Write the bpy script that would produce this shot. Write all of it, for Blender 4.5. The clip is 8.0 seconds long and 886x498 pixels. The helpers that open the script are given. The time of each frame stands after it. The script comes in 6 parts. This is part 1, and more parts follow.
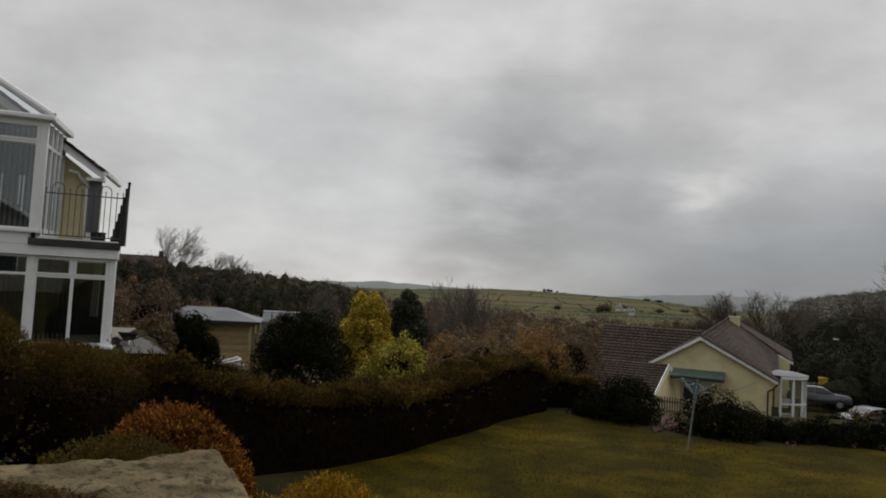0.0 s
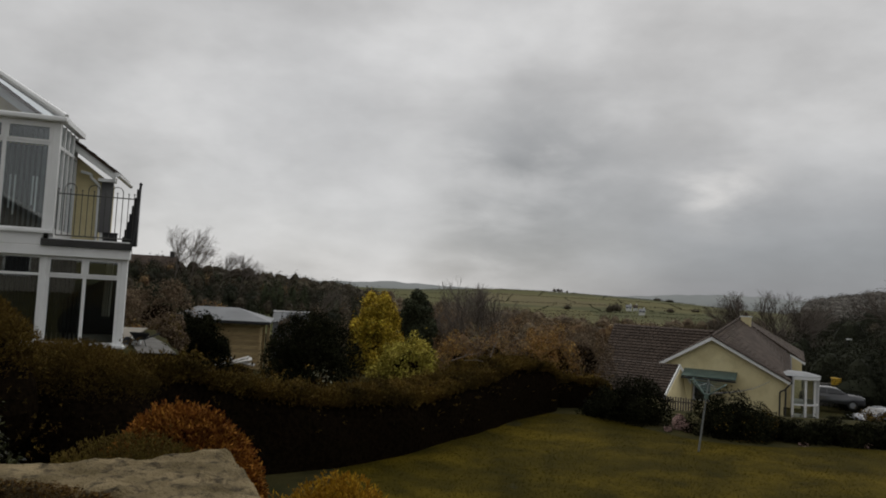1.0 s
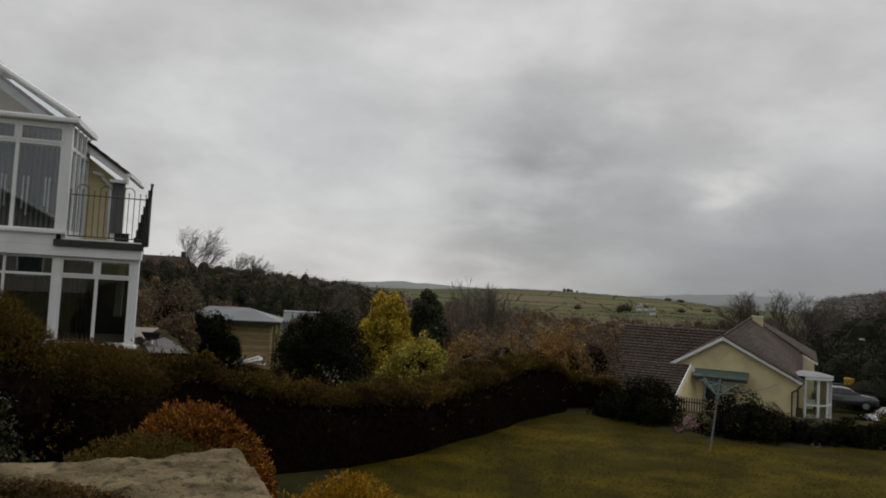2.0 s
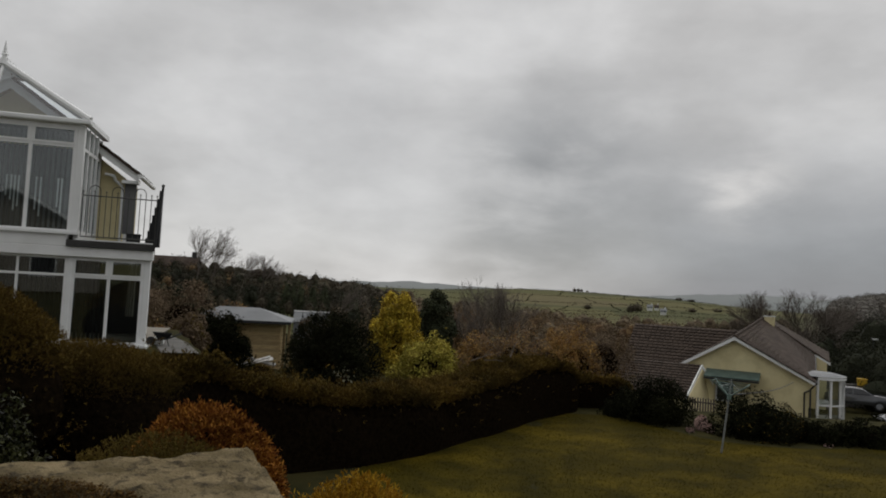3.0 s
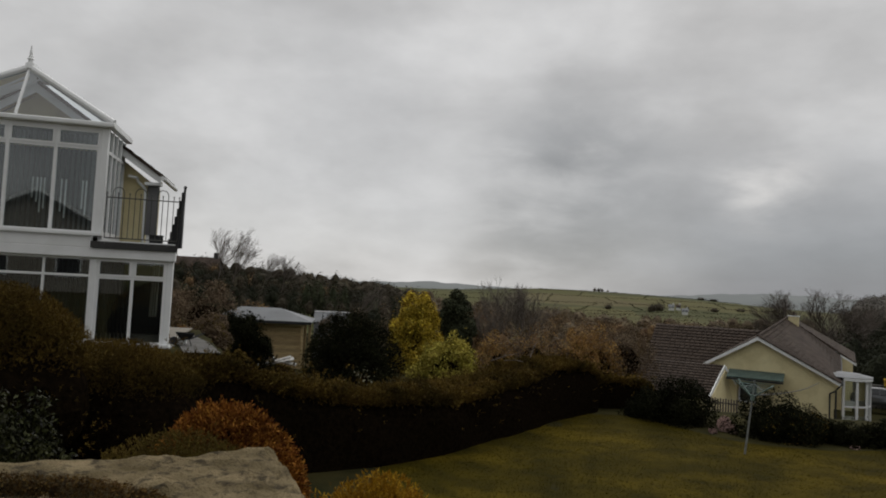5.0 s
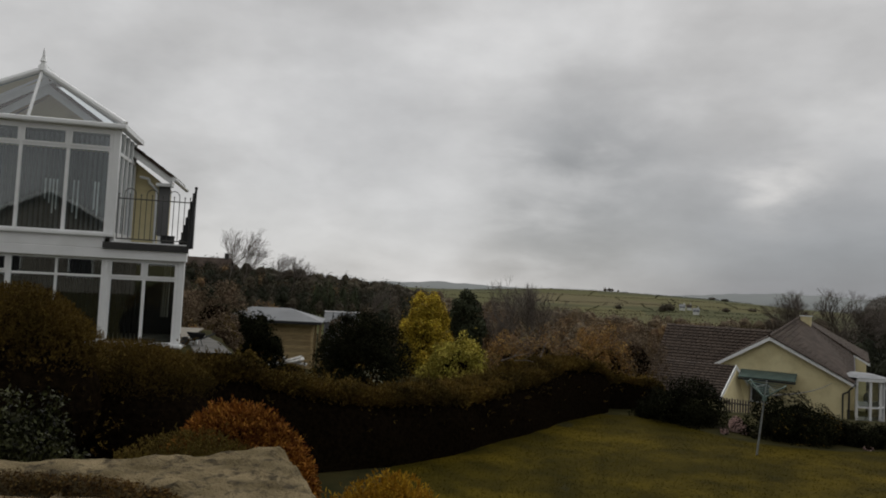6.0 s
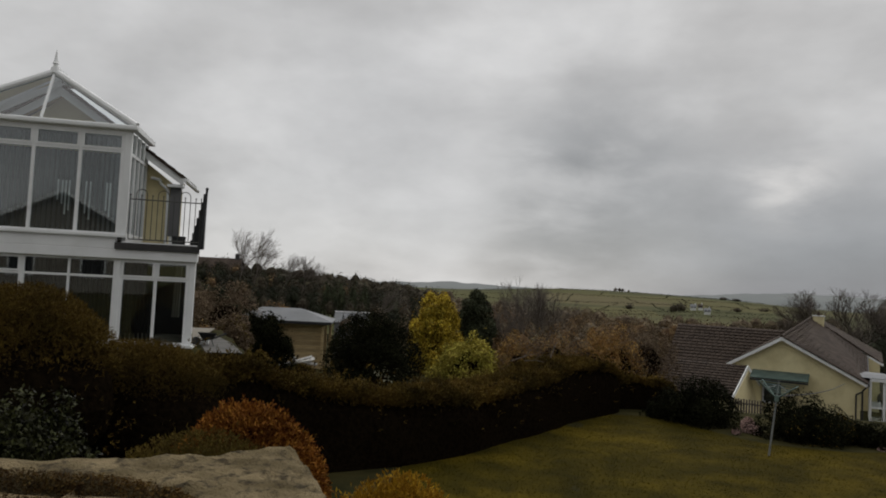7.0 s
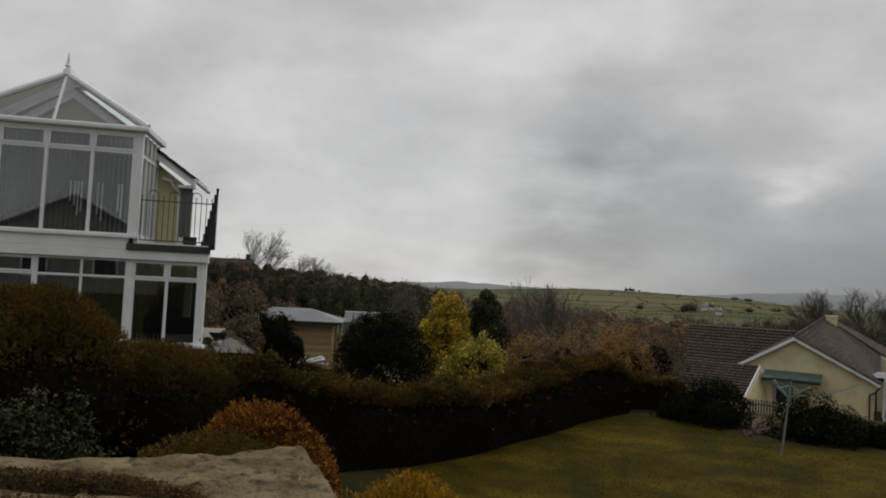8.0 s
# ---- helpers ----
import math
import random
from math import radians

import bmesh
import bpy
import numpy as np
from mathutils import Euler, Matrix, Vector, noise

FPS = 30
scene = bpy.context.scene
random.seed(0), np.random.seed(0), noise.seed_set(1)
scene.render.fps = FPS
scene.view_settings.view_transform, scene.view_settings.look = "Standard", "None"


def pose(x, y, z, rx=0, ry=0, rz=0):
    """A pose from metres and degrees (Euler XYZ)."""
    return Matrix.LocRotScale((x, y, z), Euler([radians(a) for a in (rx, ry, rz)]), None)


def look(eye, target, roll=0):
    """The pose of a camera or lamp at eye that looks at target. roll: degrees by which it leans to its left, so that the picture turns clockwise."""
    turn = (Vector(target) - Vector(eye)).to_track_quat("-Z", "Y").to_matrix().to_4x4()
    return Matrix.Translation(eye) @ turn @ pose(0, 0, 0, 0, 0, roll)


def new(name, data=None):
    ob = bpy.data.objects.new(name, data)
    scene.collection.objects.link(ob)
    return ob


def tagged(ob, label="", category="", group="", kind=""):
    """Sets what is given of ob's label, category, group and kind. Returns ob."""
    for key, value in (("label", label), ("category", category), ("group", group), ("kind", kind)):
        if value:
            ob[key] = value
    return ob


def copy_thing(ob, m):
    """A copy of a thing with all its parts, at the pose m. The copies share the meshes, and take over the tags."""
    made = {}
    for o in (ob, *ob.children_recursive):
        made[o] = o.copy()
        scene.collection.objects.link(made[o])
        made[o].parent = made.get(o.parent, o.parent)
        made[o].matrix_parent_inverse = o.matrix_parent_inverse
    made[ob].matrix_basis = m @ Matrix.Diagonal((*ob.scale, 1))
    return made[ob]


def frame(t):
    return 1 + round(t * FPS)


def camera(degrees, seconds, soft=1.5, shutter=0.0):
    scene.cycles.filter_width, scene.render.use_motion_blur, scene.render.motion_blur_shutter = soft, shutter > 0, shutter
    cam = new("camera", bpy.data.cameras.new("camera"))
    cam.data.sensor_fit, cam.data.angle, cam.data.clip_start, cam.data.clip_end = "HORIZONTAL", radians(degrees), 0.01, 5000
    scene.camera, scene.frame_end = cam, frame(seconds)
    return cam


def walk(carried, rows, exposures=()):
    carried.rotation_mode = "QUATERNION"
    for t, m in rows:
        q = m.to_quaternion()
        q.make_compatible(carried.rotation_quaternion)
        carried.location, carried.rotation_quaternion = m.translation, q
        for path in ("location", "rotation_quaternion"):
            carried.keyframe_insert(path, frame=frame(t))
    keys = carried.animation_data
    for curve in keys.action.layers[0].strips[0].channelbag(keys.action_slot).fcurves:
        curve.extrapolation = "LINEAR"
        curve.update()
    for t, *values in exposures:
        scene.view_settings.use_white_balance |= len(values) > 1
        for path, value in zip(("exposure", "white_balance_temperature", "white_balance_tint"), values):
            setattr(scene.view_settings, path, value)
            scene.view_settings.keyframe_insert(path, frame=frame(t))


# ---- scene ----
cam = camera(64.0, 8.0, soft=1.85)
EYE = 3.7
# seconds, yaw to the left, pitch up, lean to the left (degrees): the camera turns on its stand
TURNS = [
    (0.0, 0.000, 3.240, 3.200),
    (1.0, 0.780, 3.192, 3.158),
    (2.0, 1.563, 3.146, 3.113),
    (3.0, 2.347, 3.102, 3.064),
    (4.0, 3.133, 3.061, 3.013),
    (5.0, 3.920, 3.023, 2.959),
    (6.0, 4.710, 2.987, 2.901),
    (7.0, 5.501, 2.954, 2.841),
    (8.0, 6.294, 2.923, 2.777),
]
walk(cam, [(t, pose(0, 0, EYE, 0, 0, yaw) @ pose(0, 0, 0, 90 + pitch) @ pose(0, 0, 0, 0, 0, lean)) for t, yaw, pitch, lean in TURNS],
     exposures=[(0.0, 0.0), (8.0, 0.0)])


# ---- world: heavy overcast with broken cloud, and a faint wide sun ----
def way_of(az, el):
    a, e = radians(az), radians(el)
    return (math.sin(a) * math.cos(e), math.cos(a) * math.cos(e), math.sin(e))


def build_world():
    w = bpy.data.worlds.new("overcast")
    scene.world = w
    w.use_nodes = True
    nt = w.node_tree
    nt.nodes.clear()
    N, L = nt.nodes.new, nt.links.new

    def math_node(op, a, b=None, clamp=False):
        n = N("ShaderNodeMath")
        n.operation = op
        n.use_clamp = clamp
        for i, v in enumerate((a, b)):
            if v is None:
                continue
            if isinstance(v, (int, float)):
                n.inputs[i].default_value = v
            else:
                L(v, n.inputs[i])
        return n.outputs[0]

    def mix(fac, a, b, kind="MIX"):
        n = N("ShaderNodeMix")
        n.data_type = "RGBA"
        n.blend_type = kind
        for sock, v in ((n.inputs[0], fac), (n.inputs[6], a), (n.inputs[7], b)):
            if isinstance(v, (int, float, tuple)):
                sock.default_value = v if isinstance(v, (int, float)) else (*v, 1)
            else:
                L(v, sock)
        return n.outputs[2]

    co = N("ShaderNodeTexCoord").outputs["Generated"]
    sep = N("ShaderNodeSeparateXYZ")
    L(co, sep.inputs[0])
    up = math_node("MAXIMUM", sep.outputs[2], 0.0)
    # the cloud deck as a plane far above
    den = math_node("ADD", up, 0.30)
    px = math_node("DIVIDE", sep.outputs[0], den)
    py = math_node("DIVIDE", sep.outputs[1], den)
    comb = N("ShaderNodeCombineXYZ")
    L(px, comb.inputs[0]), L(py, comb.inputs[1])

    def cloud(scale, detail, rough, seed, lo, hi):
        m = N("ShaderNodeMapping")
        m.inputs[1].default_value = seed
        L(comb.outputs[0], m.inputs[0])
        t = N("ShaderNodeTexNoise")
        t.inputs["Scale"].default_value, t.inputs["Detail"].default_value = scale, detail
        t.inputs["Roughness"].default_value, t.inputs["Distortion"].default_value = rough, 0.25
        L(m.outputs[0], t.inputs["Vector"])
        r = N("ShaderNodeMapRange")
        r.inputs[1].default_value, r.inputs[2].default_value = lo, hi
        r.interpolation_type = "SMOOTHSTEP"
        L(t.outputs[0], r.inputs[0])
        return r.outputs[0]

    def near_way(az, el, width):
        d = N("ShaderNodeVectorMath")
        d.operation = "DISTANCE"
        L(co, d.inputs[0])
        d.inputs[1].default_value = way_of(az, el)
        r = N("ShaderNodeMapRange")
        r.interpolation_type = "SMOOTHERSTEP"
        r.inputs[1].default_value, r.inputs[2].default_value = 0.0, width
        r.inputs[3].default_value, r.inputs[4].default_value = 1.0, 0.0
        L(d.outputs["Value"], r.inputs[0])
        return r.outputs[0]

    big = cloud(1.5, 5, 0.5, (3.1, 0.4, 0), 0.36, 0.66)
    fine = cloud(3.0, 6, 0.5, (7.7, 2.0, 0), 0.36, 0.74)
    col = mix(big, (0.455, 0.45, 0.445), (0.595, 0.59, 0.585))
    col = mix(math_node("MULTIPLY", fine, 0.35), col, (0.60, 0.60, 0.60))
    # slate-blue rain haze low down towards the right, paler towards the left
    right = N("ShaderNodeMapRange")
    right.interpolation_type = "SMOOTHSTEP"
    right.inputs[1].default_value, right.inputs[2].default_value = -0.10, 0.40
    L(sep.outputs[0], right.inputs[0])
    low = N("ShaderNodeMapRange")
    low.interpolation_type = "SMOOTHSTEP"
    low.inputs[1].default_value, low.inputs[2].default_value = 0.26, 0.0
    L(sep.outputs[2], low.inputs[0])
    f = math_node("MULTIPLY", right.outputs[0], low.outputs[0])
    col = mix(math_node("MULTIPLY", f, 0.95), col, (0.20, 0.215, 0.24))
    col = mix(math_node("MULTIPLY", near_way(6.5, 8.0, 0.25), math_node("SUBTRACT", 1.0, math_node("MULTIPLY", fine, 0.8))), col, (0.30, 0.305, 0.31))
    col = mix(math_node("MULTIPLY", near_way(-12, 11, 0.26), 0.5), col, (0.60, 0.60, 0.605))
    col = mix(math_node("MULTIPLY", near_way(20.5, 9.2, 0.10), math_node("MULTIPLY", fine, 1.1, True)), col, (0.66, 0.645, 0.63))
    col = mix(math_node("MULTIPLY", near_way(-5.5, 4.0, 0.13), 0.55), col, (0.62, 0.62, 0.625))
    # billows in the cloud base
    bil = N("ShaderNodeTexNoise")
    bil.inputs["Scale"].default_value, bil.inputs["Detail"].default_value, bil.inputs["Roughness"].default_value = 7.0, 7, 0.55
    bmp = N("ShaderNodeMapping")
    bmp.inputs[3].default_value = (1.0, 1.0, 1.9)
    L(co, bmp.inputs[0]), L(bmp.outputs[0], bil.inputs["Vector"])
    bmr = N("ShaderNodeMapRange")
    bmr.inputs[1].default_value, bmr.inputs[2].default_value, bmr.inputs[3].default_value, bmr.inputs[4].default_value = 0.3, 0.7, 0.90, 1.10
    L(bil.outputs[0], bmr.inputs[0])
    # overhead the deck is brighter than near the horizon
    high = N("ShaderNodeMapRange")
    high.interpolation_type = "SMOOTHSTEP"
    high.inputs[1].default_value, high.inputs[2].default_value = 0.42, 0.95
    high.inputs[3].default_value, high.inputs[4].default_value = 1.0, 2.2
    L(sep.outputs[2], high.inputs[0])
    # the hidden sun stands ahead, so the deck is brighter ahead than behind
    ahead = N("ShaderNodeMapRange")
    ahead.interpolation_type = "SMOOTHSTEP"
    ahead.inputs[1].default_value, ahead.inputs[2].default_value = -0.9, 0.75
    ahead.inputs[3].default_value, ahead.inputs[4].default_value = 0.66, 1.0
    L(sep.outputs[1], ahead.inputs[0])
    scl = N("ShaderNodeVectorMath")
    scl.operation = "SCALE"
    L(col, scl.inputs[0]), L(math_node("MULTIPLY", math_node("MULTIPLY", high.outputs[0], ahead.outputs[0]), bmr.outputs[0]), scl.inputs["Scale"])
    # what little clear sky there is behind the cloud
    sky = N("ShaderNodeTexSky")
    sky.sky_type = "NISHITA"
    sky.sun_disc = False
    sky.sun_elevation, sky.sun_rotation = radians(42), radians(21)
    b1, b2, add, out = N("ShaderNodeBackground"), N("ShaderNodeBackground"), N("ShaderNodeAddShader"), N("ShaderNodeOutputWorld")
    L(sky.outputs[0], b1.inputs[0])
    b1.inputs[1].default_value = 0.004
    L(scl.outputs[0], b2.inputs[0])
    b2.inputs[1].default_value = 1.0
    L(b1.outputs[0], add.inputs[0]), L(b2.outputs[0], add.inputs[1]), L(add.outputs[0], out.inputs[0])


build_world()
sun = new("sun", bpy.data.lights.new("sun", "SUN"))
sun.data.energy, sun.data.angle, sun.data.color = 0.5, radians(60), (1.0, 0.96, 0.90)
sun.matrix_world = look((20, 52, 50), (0, 0, 0))


# ---- materials ----
def material(name, colours, scale=4.0, rough=0.8, metal=0.0, bump=0.0, bump_scale=60.0, per="", spread=0.0, spec=0.3, stretch=(1, 1, 1), stain=None, stain_amount=0.0, stain_scale=0.7):
    """A surface of two colours mixed by noise; per 'object' or 'island' varies each piece; stain lays a second, larger noise over it."""
    m = bpy.data.materials.new(name)
    m.use_nodes = True
    nt = m.node_tree
    N, L = nt.nodes.new, nt.links.new
    bs = nt.nodes["Principled BSDF"]
    bs.inputs["Roughness"].default_value, bs.inputs["Metallic"].default_value = rough, metal
    bs.inputs["Specular IOR Level"].default_value = spec
    tc = N("ShaderNodeTexCoord")
    mp = N("ShaderNodeMapping")
    mp.inputs[3].default_value = stretch
    L(tc.outputs["Object"], mp.inputs[0])
    no = N("ShaderNodeTexNoise")
    no.inputs["Scale"].default_value, no.inputs["Detail"].default_value = scale, 6
    L(mp.outputs[0], no.inputs["Vector"])
    ra = N("ShaderNodeValToRGB")
    ra.color_ramp.elements[0].position, ra.color_ramp.elements[1].position = 0.32, 0.68
    ra.color_ramp.elements[0].color, ra.color_ramp.elements[1].color = (*colours[0], 1), (*colours[1], 1)
    L(no.outputs[0], ra.inputs[0])
    col = ra.outputs[0]
    if stain:
        n2 = N("ShaderNodeTexNoise")
        n2.inputs["Scale"].default_value, n2.inputs["Detail"].default_value = stain_scale, 8
        n2.inputs["Roughness"].default_value = 0.65
        L(tc.outputs["Object"], n2.inputs["Vector"])
        r2 = N("ShaderNodeMapRange")
        r2.inputs[1].default_value, r2.inputs[2].default_value, r2.inputs[4].default_value = 0.48, 0.62, stain_amount
        L(n2.outputs[0], r2.inputs[0])
        mx = N("ShaderNodeMix")
        mx.data_type = "RGBA"
        L(r2.outputs[0], mx.inputs[0]), L(col, mx.inputs[6])
        mx.inputs[7].default_value = (*stain, 1)
        col = mx.outputs[2]
    if per:
        src = N("ShaderNodeObjectInfo").outputs["Random"] if per == "object" else N("ShaderNodeNewGeometry").outputs["Random Per Island"]
        r3 = N("ShaderNodeMapRange")
        r3.inputs[3].default_value, r3.inputs[4].default_value = 1 - spread, 1 + spread
        L(src, r3.inputs[0])
        hs = N("ShaderNodeHueSaturation")
        L(r3.outputs[0], hs.inputs["Value"]), L(col, hs.inputs["Color"])
        if per == "island":
            r4 = N("ShaderNodeMapRange")
            r4.inputs[3].default_value, r4.inputs[4].default_value = 0.485, 0.515
            L(src, r4.inputs[0]), L(r4.outputs[0], hs.inputs["Hue"])
        col = hs.outputs[0]
    L(col, bs.inputs["Base Color"])
    if bump:
        n3 = N("ShaderNodeTexNoise")
        n3.inputs["Scale"].default_value, n3.inputs["Detail"].default_value = bump_scale, 5
        L(mp.outputs[0], n3.inputs["Vector"])
        bu = N("ShaderNodeBump")
        bu.inputs["Strength"].default_value, bu.inputs["Distance"].default_value = bump, 0.02
        L(n3.outputs[0], bu.inputs["Height"]), L(bu.outputs[0], bs.inputs["Normal"])
    return m


def glass_material(name, tint=(0.9, 0.95, 0.95), gloss=1.0):
    m = bpy.data.materials.new(name)
    m.use_nodes = True
    nt = m.node_tree
    nt.nodes.clear()
    N, L = nt.nodes.new, nt.links.new
    tr, gl, mx, fr, out = N("ShaderNodeBsdfTransparent"), N("ShaderNodeBsdfGlossy"), N("ShaderNodeMixShader"), N("ShaderNodeFresnel"), N("ShaderNodeOutputMaterial")
    tr.inputs[0].default_value = (*tint, 1)
    gl.inputs["Roughness"].default_value = 0.02
    gl.inputs[0].default_value = (gloss, gloss, gloss, 1)
    fr.inputs[0].default_value = 1.9
    L(fr.outputs[0], mx.inputs[0]), L(tr.outputs[0], mx.inputs[1]), L(gl.outputs[0], mx.inputs[2]), L(mx.outputs[0], out.inputs[0])
    return m


def leaf_material(name, a, b, spread=0.45, rough=0.75, scale=1.2, spec=0.04):
    m = material(name, (a, b), scale=scale, rough=rough, per="island", spread=spread, spec=spec)
    return m


WHITE = material("white_upvc", ((0.80, 0.81, 0.81), (0.87, 0.88, 0.88)), scale=1.5, rough=0.35, stain=(0.62, 0.63, 0.59), stain_amount=0.22, stain_scale=1.3)
RENDER = material("white_render", ((0.66, 0.67, 0.66), (0.76, 0.77, 0.76)), scale=1.2, rough=0.8, bump=0.15, bump_scale=90, stain=(0.5, 0.5, 0.47), stain_amount=0.3)
YELLOW = material("yellow_render", ((0.66, 0.57, 0.33), (0.74, 0.66, 0.40)), scale=0.9, rough=0.85, bump=0.25, bump_scale=60, stain=(0.42, 0.36, 0.20), stain_amount=0.35, spec=0.1)
TILE = material("roof_tile", ((0.040, 0.030, 0.024), (0.078, 0.058, 0.046)), scale=2.2, rough=0.75, per="object", spread=0.18, bump=0.3, bump_scale=45, spec=0.08, stain=(0.11, 0.09, 0.068), stain_amount=0.4, stain_scale=1.8)
TILE_REST = material("roof_tile_rest", ((0.040, 0.030, 0.024), (0.078, 0.058, 0.046)), scale=2.2, rough=0.75, per="island", spread=0.18, bump=0.3, bump_scale=45, spec=0.08, stain=(0.11, 0.09, 0.068), stain_amount=0.4, stain_scale=1.8)
DARK = material("dark_metal", ((0.02, 0.021, 0.023), (0.035, 0.036, 0.038)), scale=3, rough=0.5)
RAIL = material("black_rail", ((0.055, 0.055, 0.048), (0.085, 0.085, 0.075)), scale=5, rough=0.45, metal=0.3)
DECK = material("deck_edge", ((0.035, 0.035, 0.035), (0.06, 0.058, 0.055)), scale=3, rough=0.7)
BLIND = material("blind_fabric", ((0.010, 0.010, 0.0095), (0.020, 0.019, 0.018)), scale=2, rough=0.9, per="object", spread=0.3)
INSIDE = material("room_wall", ((0.20, 0.18, 0.15), (0.26, 0.24, 0.20)), scale=1, rough=0.9)
GLASS = glass_material("window_glass")
ROOFGLASS = glass_material("roof_glass", tint=(0.84, 0.90, 0.93))
GRASS = material("lawn", spec=0.04, colours=((0.025, 0.0210, 0.0022), (0.052, 0.0395, 0.003)), scale=1.1, rough=0.9, bump=0.3, bump_scale=40, stain=(0.098, 0.070, 0.0052), stain_amount=0.75, stain_scale=0.3)
BLADES = leaf_material("grass_blades", (0.032, 0.0265, 0.0026), (0.063, 0.047, 0.0044), 0.35)
STONE = material("weathered_stone", ((0.15, 0.118, 0.064), (0.38, 0.30, 0.175)), scale=13, rough=0.97, bump=1.0, bump_scale=170, spec=0.04, stain=(0.045, 0.038, 0.028), stain_amount=0.85, stain_scale=26)
HEDGE_LEAF = leaf_material("hedge_leaf", (0.028, 0.021, 0.006), (0.140, 0.088, 0.021), 0.6)
# twig colour taken down to near-black to carry the shade inside the foliage
HEDGE_CORE = material("shaded_twigs", ((0.004, 0.003, 0.002), (0.013, 0.009, 0.005)), scale=14, rough=1.0, bump=1.0, bump_scale=30, spec=0.0)
ORANGE_LEAF = leaf_material("copper_conifer", (0.105, 0.038, 0.008), (0.34, 0.135, 0.028), 0.7)
OLIVE_LEAF = leaf_material("olive_conifer", (0.075, 0.055, 0.014), (0.14, 0.095, 0.022), 0.4)
GOLD_LEAF = leaf_material("gold_conifer", (0.26, 0.138, 0.012), (0.43, 0.235, 0.024), 0.4)
YELLOW_LEAF = leaf_material("golden_cypress", (0.20, 0.14, 0.018), (0.52, 0.37, 0.045), 0.65)
LIME_LEAF = leaf_material("variegated_leaf", (0.20, 0.175, 0.03), (0.48, 0.40, 0.085), 0.5)
DARK_LEAF = leaf_material("evergreen_leaf", (0.006, 0.0068, 0.003), (0.018, 0.0185, 0.008), 0.5, rough=0.75, spec=0.02)
# needle green raised a little so the colour takes in distance haze
PINE_LEAF = leaf_material("pine_needles", (0.028, 0.034, 0.020), (0.060, 0.064, 0.036), 0.5)
LAUREL_LEAF = leaf_material("laurel_leaf", (0.011, 0.013, 0.004), (0.050, 0.050, 0.018), 0.85, rough=0.42, spec=0.07)
BROWN_LEAF = leaf_material("brown_beech", (0.22, 0.12, 0.04), (0.38, 0.225, 0.075), 0.45)
TWIG_LEAF = leaf_material("bare_twigs", (0.11, 0.078, 0.050), (0.19, 0.14, 0.095), 0.4)
# winter brown lifted slightly to stand for haze over the woods
WOOD_LEAF = leaf_material("winter_wood", (0.026, 0.025, 0.018), (0.075, 0.061, 0.042), 0.5, scale=0.12)
BARK = material("bark", ((0.085, 0.070, 0.058), (0.16, 0.135, 0.115)), scale=6, rough=0.95, bump=0.5, bump_scale=30)
TIMBER = material("weathered_timber", ((0.36, 0.265, 0.135), (0.52, 0.395, 0.215)), scale=3, rough=0.85, stretch=(1, 1, 9), per="object", spread=0.18, bump=0.3, bump_scale=50)
SHEET = material("felt_roof", ((0.14, 0.148, 0.155), (0.22, 0.228, 0.24)), scale=1.4, rough=0.6, stain=(0.10, 0.105, 0.10), stain_amount=0.5)
PATH = material("concrete_path", ((0.09, 0.086, 0.08), (0.145, 0.14, 0.13)), scale=2, rough=0.9, bump=0.4, stain=(0.14, 0.135, 0.12), stain_amount=0.5)


# ---- mesh helpers ----
def link(name, me, mat, parent=None, label=""):
    ob = new(name, me)
    if mat:
        me.materials.append(mat)
    if parent:
        ob.parent = parent
    if label:
        ob["label"] = label
    return ob


def part(name, bm, mat, parent, label=""):
    me = bpy.data.meshes.new(name)
    bm.to_mesh(me)
    bm.free()
    return link(name, me, mat, parent, label)


def add_box(bm, x0, x1, y0, y1, z0, z1, bevel=0.0):
    r = bmesh.ops.create_cube(bm, size=1, matrix=Matrix.LocRotScale(((x0 + x1) / 2, (y0 + y1) / 2, (z0 + z1) / 2), None, (abs(x1 - x0), abs(y1 - y0), abs(z1 - z0))))
    if bevel:
        es = list({e for v in r["verts"] for e in v.link_edges})
        bmesh.ops.bevel(bm, geom=es, offset=bevel, segments=2, affect="EDGES", profile=0.5)


def slab(name, x0, x1, y0, y1, z0, z1, mat, parent, bevel=0.0, label=""):
    bm = bmesh.new()
    add_box(bm, x0, x1, y0, y1, z0, z1, bevel)
    return part(name, bm, mat, parent, label)


def add_tube(bm, a, b, r0, r1=None, seg=8):
    a, b = Vector(a), Vector(b)
    d = b - a
    q = d.to_track_quat("Z", "Y").to_matrix().to_4x4()
    bmesh.ops.create_cone(bm, cap_ends=True, segments=seg, radius1=r0, radius2=r0 if r1 is None else r1, depth=d.length,
                          matrix=Matrix.Translation((a + b) / 2) @ q)


def add_pipe(bm, pts, r, seg=6):
    for a, b in zip(pts, pts[1:]):
        add_tube(bm, a, b, r, seg=seg)


def mesh_from(name, verts, faces, mat, parent=None, smooth=False, label=""):
    me = bpy.data.meshes.new(name)
    me.from_pydata([tuple(v) for v in verts], [], [tuple(f) for f in faces])
    if smooth:
        me.polygons.foreach_set("use_smooth", [True] * len(me.polygons))
    me.update()
    return link(name, me, mat, parent, label)


def empty(name, m, label, category, group="", kind=""):
    ob = new(name)
    ob.matrix_basis = m
    return tagged(ob, label, category, group, kind)


